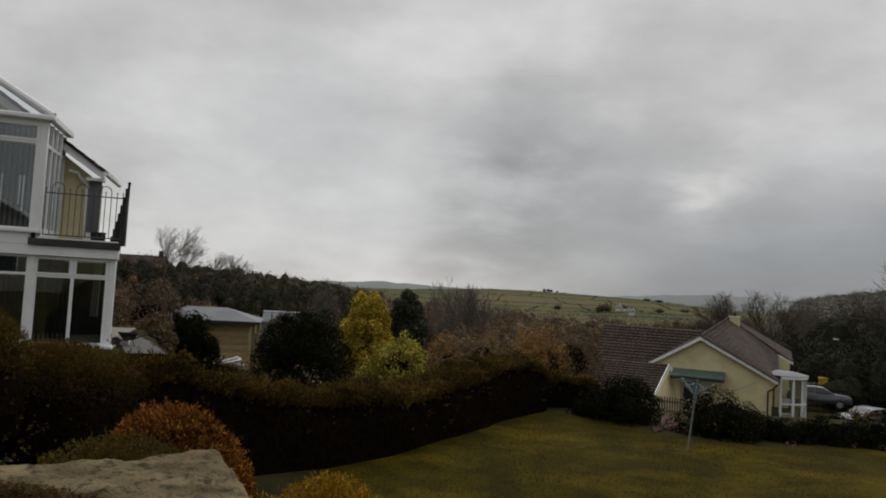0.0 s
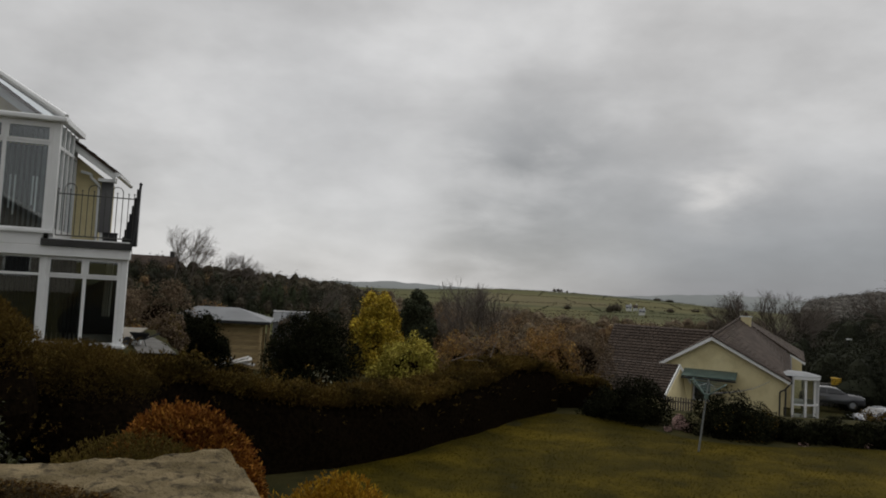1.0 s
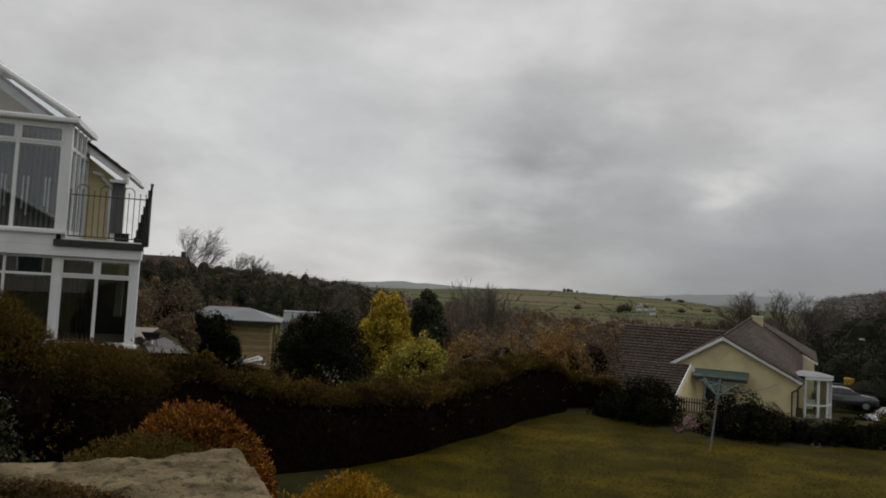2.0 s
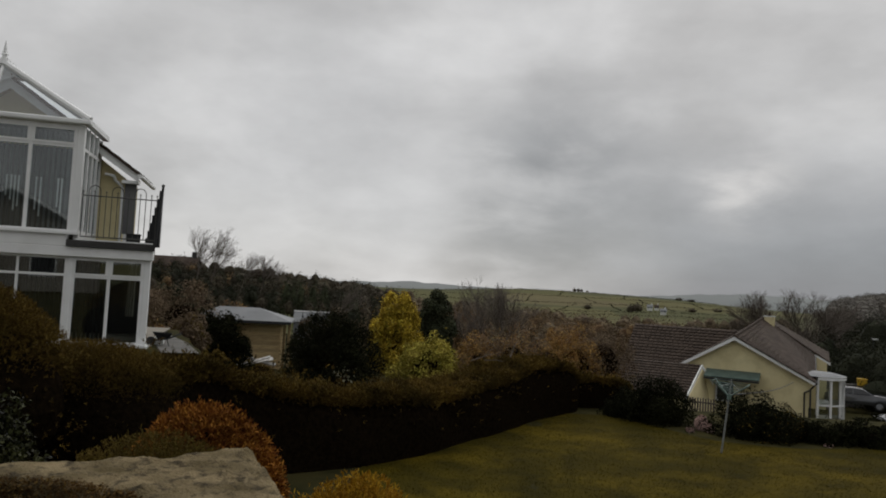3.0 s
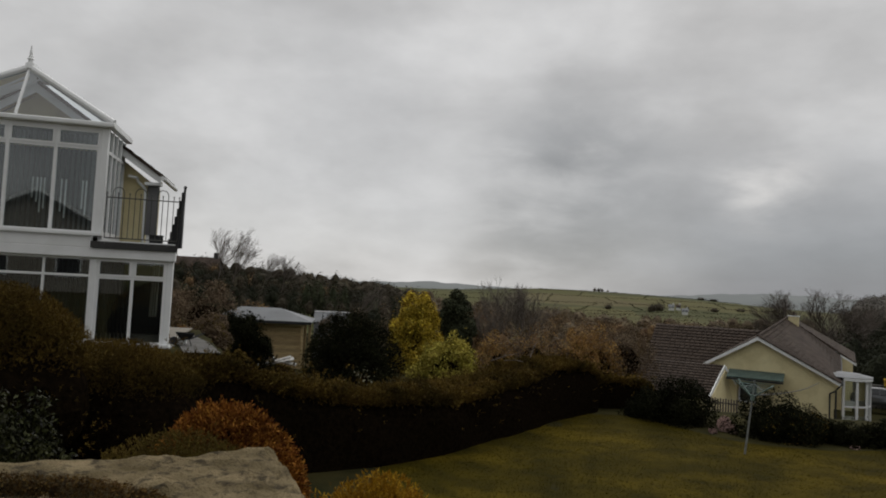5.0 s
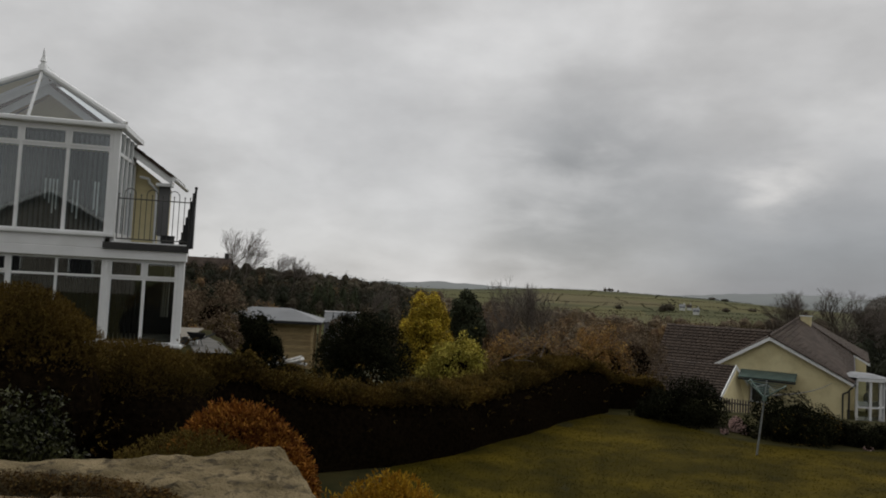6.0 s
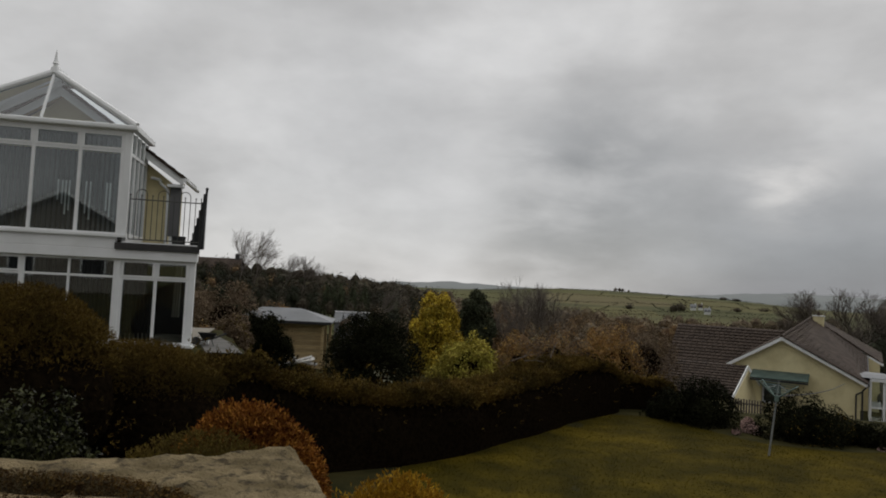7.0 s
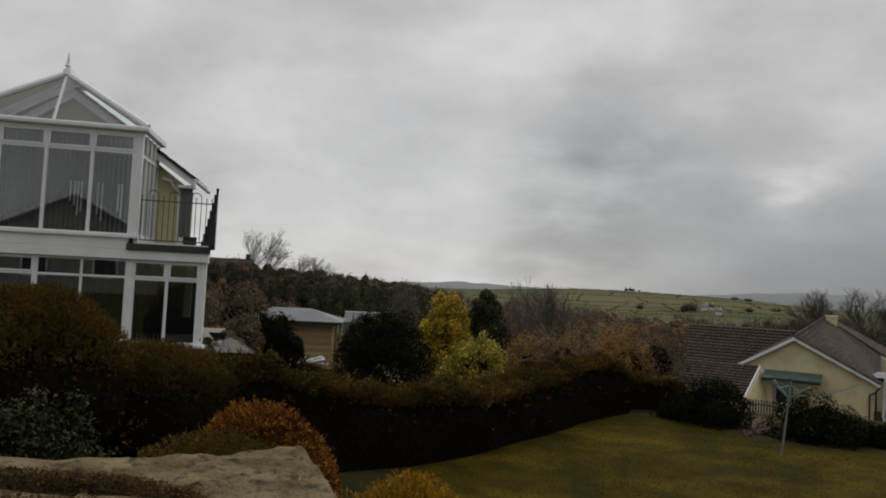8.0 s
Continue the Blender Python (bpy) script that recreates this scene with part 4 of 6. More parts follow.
# ---- balcony railing ----
def build_railing():
    r = empty("balcony_railing", pose(-7.95, 17.30, 4.37, 0, 0, 17.0), "black bow-topped metal balcony railing", "railing")

    def bay(p0, p1, n):
        d = Vector(p1) - Vector(p0)
        for z in (0.10, 1.10):
            bm = bmesh.new()
            add_tube(bm, (p0[0], p0[1], z), (p1[0], p1[1], z), 0.014, seg=6)
            part("rail", bm, RAIL, r)
        for k in range(n + 1):
            q = Vector(p0) + d * (k / n)
            bm = bmesh.new()
            hoop = k % 4 in (1, 3)
            if k % 4 == 1 and k + 2 <= n:
                q2 = Vector(p0) + d * ((k + 2) / n)
                pts = [(q.x, q.y, 0.1), (q.x, q.y, 1.22)]
                for a in range(1, 9):
                    t = math.pi * a / 8
                    c = (q + q2) / 2 - (q2 - q) / 2 * math.cos(t)
                    pts.append((c.x, c.y, 1.22 + 0.14 * math.sin(t)))
                pts.append((q2.x, q2.y, 0.1))
                add_pipe(bm, pts, 0.010, 6)
            elif not hoop or k % 4 == 1:
                add_tube(bm, (q.x, q.y, 0.1), (q.x, q.y, 1.20), 0.010, seg=6)
                bmesh.ops.create_icosphere(bm, subdivisions=1, radius=0.022, matrix=Matrix.Translation((q.x, q.y, 1.21)))
            if bm.verts:
                part("baluster", bm, RAIL, r)
            else:
                bm.free()

    bay((-1.62, -0.08), (0.06, -0.08), 13)
    bm = bmesh.new()
    add_tube(bm, (0.09, -0.08, 0.0), (0.18, -0.08, 1.46), 0.03, seg=8)
    bmesh.ops.create_icosphere(bm, subdivisions=1, radius=0.045, matrix=Matrix.Translation((0.18, -0.08, 1.48)))
    part("post", bm, DARK, r)
    for k in range(7):
        z = 1.36 - 0.19 * k
        slab("screen_slat", 0.09 - 0.075 * k, 0.165 - 0.075 * k, 0.0 + 0.23 * k, 0.225 + 0.23 * k, -0.05, z, DARK, r)


build_railing()


# ---- bungalow ----
def build_bungalow():
    b = empty("bungalow", pose(20.84, 43.82, -3.28, 0, 0, -25), "cream rendered bungalow with brown tiled roofs and round white porch", "bungalow")
    W, e, xa, D = 7.75, 2.5, -4.4, 8.0
    el, apex = e + 0.28, e + 2.35

    def prism(name, pr, y0, y1, mat, label=""):
        bm = bmesh.new()
        f1 = [bm.verts.new((x, y0, z)) for x, z in pr]
        f2 = [bm.verts.new((x, y1, z)) for x, z in pr]
        bm.faces.new(f1), bm.faces.new(f2[::-1])
        n = len(pr)
        for i in range(n):
            bm.faces.new((f1[i], f2[i], f2[(i + 1) % n], f1[(i + 1) % n]))
        bmesh.ops.recalc_face_normals(bm, faces=bm.faces)
        return part(name, bm, mat, b, label)

    # gable block, its right front corner at the origin
    prism("wall", [(-W + 0.2, -0.3), (-0.2, -0.3), (-0.2, e), (xa, apex - 0.12), (-W + 0.2, el)], 0, D, YELLOW, "cream-yellow rendered wall")
    rise = 1.05
    back = (-3.3, 9.6, e + 3.5)
    tiled_roof(b, "roof", (0.15, -0.3, e), (0.15, 9.2, e + rise), back, (xa, -0.3, apex + 0.05), 0.33, 0.33, 300, 0.06)
    tiled_roof(b, "roof", (-W - 0.15, -0.3, el), (-W - 0.15, 7.6, el), back, (xa, -0.3, apex + 0.05), 0.33, 0.33, 0)
    # verge tiles along the gable
    for k in range(13):
        p = Vector((0.15, -0.36, e + 0.03)).lerp(Vector((xa, -0.36, apex + 0.08)), k / 13)
        q = Vector((0.15, -0.36, e + 0.03)).lerp(Vector((xa, -0.36, apex + 0.08)), (k + 0.96) / 13)
        bm = bmesh.new()
        add_tube(bm, p, q, 0.055, 0.045, 6)
        part("verge_tile", bm, TILE, b)
    for xe, ze in ((0.15, e - 0.02), (-W - 0.15, el - 0.02)):
        prism("bargeboard", [(xe, ze - 0.20), (xe, ze), (xa, apex + 0.03), (xa, apex - 0.19)], -0.33, -0.30, WHITE)
    bm = bmesh.new()
    add_tube(bm, (0.2, -0.3, e - 0.08), (0.2, 9.2, e + rise - 0.08), 0.06, seg=8)
    part("gutter", bm, DARK, b)
    for i in range(24):
        p = Vector((xa, -0.3, apex + 0.06)).lerp(Vector(back), i / 24)
        q = Vector((xa, -0.3, apex + 0.06)).lerp(Vector(back), (i + 0.97) / 24)
        bm = bmesh.new()
        add_tube(bm, p, q, 0.11, 0.10, 8)
        part("ridge_tile", bm, TILE, b)
    bm = bmesh.new()
    add_pipe(bm, [(0.15, -0.32, e - 0.12), (-0.1, -0.08, e - 0.45), (-0.1, -0.08, -0.2)], 0.05, 8)
    part("downpipe", bm, DARK, b)
    bm = bmesh.new()
    add_pipe(bm, [(-0.1, -0.08, e - 0.5), (-0.42, -0.08, e - 0.68), (-0.42, -0.08, -0.2)], 0.045, 8)
    part("downpipe", bm, DARK, b)
    slab("chimney", -3.20, -2.50, 9.0, 9.7, e + 2.2, e + 3.60, YELLOW, b, 0.02, "cream rendered chimney")
    slab("chimney_cap", -3.25, -2.45, 8.95, 9.75, e + 3.602, e + 3.67, RENDER, b, 0.01)
    bm = bmesh.new()
    add_tube(bm, (-2.85, 9.35, e + 3.67), (-2.85, 9.35, e + 3.95), 0.11, 0.09, 10)
    part("chimney_pot", bm, TILE, b)
    # the wider block behind, under the same slope
    bm = bmesh.new()
    add_box(bm, -3.2, 0.95, 9.25, 14.5, -0.3, e + 0.7)
    part("wall", bm, YELLOW, b)
    tiled_roof(b, "roof", (1.12, 9.2, e + 0.62), (1.12, 14.5, e + 1.05), (-3.3, 14.5, e + 3.5), back, 0.33, 0.33, 0, 0.06)
    prism("bargeboard", [(0.17, e + 1.00), (0.17, e + 1.12), (1.12, e + 0.60), (1.12, e + 0.44)], 9.16, 9.19, WHITE)
    prism("gable_end", [(0.15, e - 0.2), (0.95, e - 0.2), (0.95, e + 0.55), (0.15, e + 0.99)], 9.2, 9.24, YELLOW)
    slab("fascia", 1.12, 1.16, 9.2, 14.5, e + 0.42, e + 0.60, WHITE, b)
    # left wing: a slope that faces the garden
    bm = bmesh.new()
    add_box(bm, -W - 3.7, -W + 0.18, 1.4, 8.0, -0.3, e)
    part("wall", bm, YELLOW, b)
    tiled_roof(b, "roof", (-W - 3.9, 0.9, e - 0.1), (-W + 0.3, 0.9, e - 0.1), (xa - 0.2, 4.8, apex + 0.25), (-W - 3.9, 4.8, apex + 0.25), 0.33, 0.33, 300, 0.085)
    # round sun porch
    cx, cy, rr, n = 0.30, 2.1, 1.42, 24
    ang = [radians(-90 + 180 * i / n) for i in range(n + 1)]
    ring = [(cx + rr * math.cos(a), cy + rr * math.sin(a)) for a in ang]
    bm = bmesh.new()
    for r0, z0, z1 in ((rr + 0.05, -0.3, 0.15), (rr + 0.03, 1.02, 1.12), (rr + 0.15, 2.60, 2.80)):
        lo = [bm.verts.new((cx + r0 * math.cos(a), cy + r0 * math.sin(a), z0)) for a in ang]
        hi = [bm.verts.new((v.co.x, v.co.y, z1)) for v in lo]
        for i in range(n):
            bm.faces.new((lo[i], lo[i + 1], hi[i + 1], hi[i]))
        bm.faces.new(hi), bm.faces.new(lo[::-1])
    bmesh.ops.recalc_face_normals(bm, faces=bm.faces)
    pc = part("porch", bm, WHITE, b, "round white framed sun porch")
    for i in range(0, n + 1, 4):
        x, y = ring[i]
        bm = bmesh.new()
        add_box(bm, x - 0.07, x + 0.07, y - 0.07, y + 0.07, 0.15, 2.60, 0.01)
        part("porch_post", bm, WHITE, pc)
    for i in range(0, n, 4):
        (xa, ya), (xb, yb) = ring[i], ring[i + 4]
        for z0, z1 in ((0.15, 1.02), (1.12, 2.60)):
            mesh_from("pane", [(xa, ya, z0), (xb, yb, z0), (xb, yb, z1), (xa, ya, z1)], [(0, 1, 2, 3)], GLASS, pc)
    bm = bmesh.new()
    bmesh.ops.create_cone(bm, cap_ends=True, segments=40, radius1=rr + 0.18, radius2=0.9, depth=0.16, matrix=Matrix.Translation((cx, cy, 2.885)))
    part("porch_roof", bm, SHEET, pc, "pale grey low porch roof")
    # low outhouse roof with a white verge
    bm = bmesh.new()
    add_box(bm, -W - 3.6, -6.62, -3.7, 0.6, -0.3, 1.45)
    part("outhouse_wall", bm, YELLOW, b)
    tiled_roof(b, "roof", (-W - 3.8, -4.1, 1.3), (-6.66, -4.1, 1.3), (-6.30, -0.5, 2.95), (-W - 3.8, -0.5, 2.95), 0.33, 0.33, 200, 0.085)
    def sheet(name, pts, mat, thick, label=""):
        """A flat panel of some thickness through the given corners."""
        pts = [Vector(p) for p in pts]
        nrm = (pts[1] - pts[0]).cross(pts[2] - pts[0]).normalized() * thick
        bm = bmesh.new()
        f1, f2 = [bm.verts.new(p) for p in pts], [bm.verts.new(p + nrm) for p in pts]
        bm.faces.new(f1[::-1]), bm.faces.new(f2)
        for i in range(len(pts)):
            j = (i + 1) % len(pts)
            bm.faces.new((f1[i], f1[j], f2[j], f2[i]))
        bmesh.ops.recalc_face_normals(bm, faces=bm.faces)
        return part(name, bm, mat, b, label)

    g0, g1, g2 = (-6.56, -3.7, 1.30), (-6.22, -0.50, 2.74), (-5.55, -0.48, 1.80)
    sheet("outhouse_gable", [(-6.56, -3.7, -0.2), (-5.55, -0.48, -0.2), g2, g1, g0], YELLOW, 0.06, "cream gable end of the outhouse")
    sheet("verge_board", [(-6.64, -4.10, 1.08), (-6.27, -0.55, 2.72), (-6.27, -0.55, 3.00), (-6.64, -4.10, 1.37)], WHITE, 0.06)
    sheet("verge_board", [(-6.22, -0.62, 2.76), (-5.52, -0.60, 1.72), (-5.52, -0.60, 1.92), (-6.22, -0.62, 3.00)], WHITE, 0.05)
    slab("window", -5.35, -4.40, -0.05, -0.01, 0.85, 1.98, DARK, b)
    slab("window_sill", -5.45, -4.35, -0.12, -0.052, 0.76, 0.84, WHITE, b)
    slab("window_frame", -5.45, -5.35, -0.06, 0.0, 0.85, 2.0, WHITE, b)
    # green lean-to canopy
    green = material("green_canopy", ((0.045, 0.075, 0.068), (0.085, 0.125, 0.11)), scale=2, rough=0.5, stain=(0.03, 0.05, 0.045), stain_amount=0.5)
    bm = bmesh.new()
    add_box(bm, -6.02, -2.85, -1.5, -0.05, -0.03, 0.03)
    for k in range(17):
        add_tube(bm, (-5.95 + 0.19 * k, -1.49, 0.03), (-5.95 + 0.19 * k, -0.06, 0.03), 0.022, seg=6)
    o = part("canopy", bm, green, b, "faded green lean-to canopy")
    o.matrix_basis = pose(0, 0, 2.73, 14, 0, 0)
    slab("canopy_beam", -6.02, -2.85, -1.5, -1.42, 2.22, 2.32, DARK, b)
    return b


build_bungalow()


# ---- open timber shed ----
def build_shed():
    s = empty("shed", pose(-8.3, 32.1, -0.45, 0, 0, 10), "open-fronted timber shed with a pale grey flat-pitched roof", "shed")
    for i in range(14):
        slab("board", -4.0, -0.23, 0.22, 0.26, 0.05 + 0.15 * i, 0.19 + 0.15 * i, TIMBER, s)
    for i in range(14):
        slab("board", -4.04, -4.0, 0.0, 1.74, 0.05 + 0.15 * i, 0.19 + 0.15 * i, TIMBER, s)
    for x, y in ((-0.15, 0.0), (-4.0, 0.0), (-0.15, 1.75), (0.12, 1.0)):
        slab("post", x - 0.06, x + 0.06, y - 0.06, y + 0.06, 0, 2.2, TIMBER, s, 0.01)
    slab("beam", -4.1, 0.05, -0.08, 0.02, 2.02, 2.14, TIMBER, s, 0.01)
    slab("eave_board", -4.18, 0.26, -0.325, -0.302, 2.10, 2.215, DARK, s)
    bm = bmesh.new()
    ev = [(-4.2, -0.3, 2.22), (0.28, -0.3, 2.22), (0.28, 2.3, 2.25), (-4.2, 2.3, 2.25)]
    rd = [(-3.1, 0.95, 2.75), (-1.3, 0.95, 2.75)]
    V = [bm.verts.new(v) for v in ev + rd]
    W = [bm.verts.new((v[0], v[1], v[2] - 0.07)) for v in ev]
    for f in ((0, 1, 5, 4), (1, 2, 5), (2, 3, 4, 5), (3, 0, 4)):
        bm.faces.new([V[i] for i in f])
    for i in range(4):
        bm.faces.new((W[i], W[(i + 1) % 4], V[(i + 1) % 4], V[i]))
    bm.faces.new(W[::-1])
    bmesh.ops.recalc_face_normals(bm, faces=bm.faces)
    part("roof", bm, SHEET, s, "pale grey felt hipped roof")


build_shed()


# ---- garden shrubs and trees ----
bush("evergreen_shrub", (-5.3, 28.0, -0.9), (1.95, 1.5, 1.9), 34000, 0.09, DARK_LEAF, "broad dark glossy evergreen shrub", seed=31, blobs=110, puff=(0.16, 0.40), lump=0.22, low=-0.75, wisps=0.3, upward=0.6)
bush("evergreen_shrub", (-9.75, 27.5, -0.3), (1.35, 1.0, 1.50), 20000, 0.10, DARK_LEAF, "dark upright evergreen shrub beside the shed", seed=32, blobs=60, stretch=1.3, lump=0.2, low=-0.75, wisps=0.15)
bush("golden_cypress", (-3.4, 34.0, -0.9), (1.36, 1.1, 2.5), 34000, 0.11, YELLOW_LEAF, "bright yellow conical golden cypress", "tree", seed=33, blobs=60, stretch=1.7, puff=(0.22, 0.46), lump=0.20, cone=0.30, low=-0.75, upward=1.0, wisps=0.16, second=(LIME_LEAF, 0.35))
bush("variegated_shrub", (-1.75, 31.5, -0.9), (1.85, 1.0, 1.5), 10000, 0.11, LIME_LEAF, "loose yellow-green variegated shrub", seed=34, blobs=100, puff=(0.25, 0.45), lump=0.28, cone=0.35, low=-0.75, wisps=0.35)
bush("dark_conifer", (-1.75, 40.0, -0.9), (1.55, 1.3, 2.6), 20000, 0.14, PINE_LEAF, "dark green conical pine", "tree", seed=35, blobs=80, stretch=1.2, lump=0.16, cone=0.45, low=-0.75)
bush("garden_shrub", (5.62, 22.15, -0.15), (1.06, 1.1, 0.76), 14000, 0.075, DARK_LEAF, "rounded dark evergreen shrub at the lawn's edge", seed=36, blobs=60, lump=0.14, low=-0.75, wisps=0.08)
bush("garden_shrub", (8.25, 20.45, -0.15), (1.22, 0.95, 0.70), 16000, 0.07, DARK_LEAF, "broad evergreen shrub with bronzed tips at the lawn's edge", seed=37, blobs=70, lump=0.14, low=-0.75, second=(OLIVE_LEAF, 0.35), wisps=0.08)
for i, (x, y, w, hh) in enumerate(((9.9, 20.2, 0.8, 0.34), (11.0, 20.1, 0.9, 0.42), (12.2, 20.1, 0.9, 0.42), (13.5, 20.1, 0.9, 0.42), (4.9, 22.6, 0.6, 0.25))):
    bush("border_shrub", (x, y, -0.1), (w, 0.6, hh), 6000, 0.07, DARK_LEAF, "low dark border shrub beside the lawn", group="border shrubs", seed=40 + i, blobs=40, lump=0.15, low=-0.75, wisps=0.1)
PINK = leaf_material("faded_pink_petal", (0.34, 0.21, 0.19), (0.56, 0.40, 0.36), 0.3)
for i, (x, y, r) in enumerate(((6.85, 20.95, 0.21), (7.0, 20.6, 0.14), (6.4, 20.5, 0.10))):
    bush("hydrangea", (x, y, 0.0), (r, r, r * 1.2), 1500, 0.05, DARK_LEAF, "faded pink flowering hydrangea by the lawn", group="hydrangeas", seed=46 + i, lump=0.15, low=-0.75, second=(PINK, 0.05))
for i, (x, y) in enumerate(((9.75, 19.55), (11.6, 19.7), (12.3, 19.6), (6.4, 20.5))):
    bush("flower_clump", (x, y, -0.02), (0.12, 0.1, 0.09), 160, 0.05, DARK_LEAF, "small clump of pale pink border flowers", "flower", group="border flowers", seed=50 + i, lump=0.2, low=-0.75, second=(PINK, 0.1))

# russet shrubs beyond the hedge
for i, (x, y, rx, rz, top) in enumerate(((0.7, 39.0, 1.5, 1.9, 1.1), (2.6, 40.0, 1.7, 2.3, 1.7), (4.6, 41.0, 1.7, 2.2, 1.6), (6.4, 42.0, 1.6, 2.2, 1.7), (8.2, 43.0, 1.8, 2.3, 2.0))):
    z0 = top - 1.69 * rz
    bush("beech_hedge_shrub", (x, y, z0), (rx, 1.2, rz), 9000, 0.12, BROWN_LEAF if i < 3 else TWIG_LEAF, "russet brown winter beech shrub" if i < 3 else "twiggy grey-brown winter shrub", group="winter shrubs", seed=60 + i, blobs=50, stretch=1.5, lump=0.2, low=-0.75, wisps=0.22, aspect=0.35, upward=0.6, second=(TWIG_LEAF, 0.1) if i < 3 else (BROWN_LEAF, 0.25))
for i, (x, y, rx, rz, top, mt) in enumerate(((-12.6, 31.0, 1.7, 1.7, 3.2, TWIG_LEAF), (-14.6, 31.5, 1.6, 1.6, 3.0, TWIG_LEAF), (-11.3, 33.5, 1.3, 1.4, 2.3, BROWN_LEAF), (-11.2, 26.3, 0.9, 0.8, 1.5, BROWN_LEAF), (-7.0, 37.0, 2.2, 1.7, 2.3, DARK_LEAF))):
    bush("winter_shrub", (x, y, top - 1.69 * rz), (rx, 1.1, rz), 9000, 0.11, mt, "russet brown shrub in winter leaf" if mt is not DARK_LEAF else "dark evergreen shrub behind the shed", group="winter shrubs", seed=70 + i, blobs=50, stretch=1.3, lump=0.22, low=-0.75, wisps=0.2, aspect=0.35, second=(TWIG_LEAF, 0.1))


# ---- bare trees ----
def bare_tree(name, loc, tall, label, seed, lean=(0.0, 0.0), spread=0.55, levels=5, girth=0.035, group="", twigs=1.0):
    """A leafless tree: a forking trunk of tapered limbs down to fine twigs, in one mesh for the limbs and one for the twigs."""
    rnd = random.Random(seed)
    top = empty(name, pose(*loc), label, "tree", group)
    V, F = [], []

    def limb(a, b, r0, r1):
        d = (b - a).normalized()
        s = d.cross(Vector((0.3, 0.9, 0.1))).normalized()
        t = d.cross(s)
        k = len(V)
        n = 5 if r0 > 0.03 else 3
        for p, r in ((a, r0), (b, r1)):
            for i in range(n):
                c = 2 * math.pi * i / n
                V.append(tuple(p + s * r * math.cos(c) + t * r * math.sin(c)))
        for i in range(n):
            F.append((k + i, k + (i + 1) % n, k + n + (i + 1) % n, k + n + i))

    marks = []

    def grow(p, d, ln, r, lev):
        steps = 3 if lev < 3 else 2
        q = p
        for i in range(steps):
            d = (d + Vector((rnd.gauss(0, 0.12) + lean[0] * 0.12, rnd.gauss(0, 0.12) + lean[1] * 0.12, 0.05))).normalized()
            n = q + d * ln / steps
            limb(q, n, r * (1 - 0.25 * i / steps), r * (1 - 0.25 * (i + 1) / steps))
            q = n
            if lev < levels and (i > 0 or lev > 0):
                grow(q, (d + Vector((rnd.gauss(0, spread), rnd.gauss(0, spread), rnd.gauss(0.1, 0.3)))).normalized(), ln * rnd.uniform(0.5, 0.78), r * 0.5, lev + 1)
        if lev == 0:
            marks.append((len(V), len(F)))
        if lev < levels:
            for _ in range(2):
                grow(q, (d + Vector((rnd.gauss(0, spread), rnd.gauss(0, spread), rnd.gauss(0.1, 0.25)))).normalized(), ln * rnd.uniform(0.6, 0.8), r * 0.62, lev + 1)

    grow(Vector((0, 0, -0.3)), Vector((lean[0] * 0.3, lean[1] * 0.3, 1)).normalized(), tall * 0.32, tall * girth, 0)
    k = 15 * 2
    mesh_from("trunk", V[:k], F[:15], BARK, top)
    mesh_from("crown", V[k:], [tuple(i - k for i in f) for f in F[15:]], BARK, top)["kind"] = "stuff"
    return top


for i, (x, y, top_z, tall, ln) in enumerate(((-36.3, 92, 11.6, 10.2, (0.55, 0)), (-34.6, 93, 10.6, 9.2, (0.75, 0)), (-31.0, 94, 8.8, 7.6, (0.8, 0)), (-28.2, 95, 7.8, 6.9, (0.4, 0)), (-12.9, 70, 4.7, 6.0, (0.2, 0)))):
    bare_tree("bare_tree", (x, y, top_z - tall), tall, "leafless wind-bent tree on the wooded slope", 80 + i, ln, levels=5, girth=0.010, spread=0.42, group="bare trees")
for i, (x, y, top_z, tall) in enumerate(((1.6, 68, 5.5, 9.5), (3.2, 70, 5.9, 10.0), (4.6, 72, 5.2, 9.5), (0.2, 66, 3.0, 8.0))):
    bare_tree("bare_tree", (x, y, top_z - tall), tall, "slender leafless tree beyond the garden", 90 + i, levels=5, spread=0.4, girth=0.013, group="bare trees")
for i, (x, y, top_z, tall, ln) in enumerate(((33.0, 80, 6.1, 10.0, (-0.3, 0)), (36.2, 79, 6.5, 10.5, (0.3, 0)), (39.4, 82, 5.6, 10.0, (0.5, 0)), (50.5, 78, 9.4, 14, (0, 0)), (30.0, 84, 3.6, 7.5, (0, 0)))):
    bare_tree("bare_tree", (x, y, top_z - tall), tall, "broad leafless tree behind the bungalow", 100 + i, ln, levels=6, spread=0.5, girth=0.018, group="bare trees")


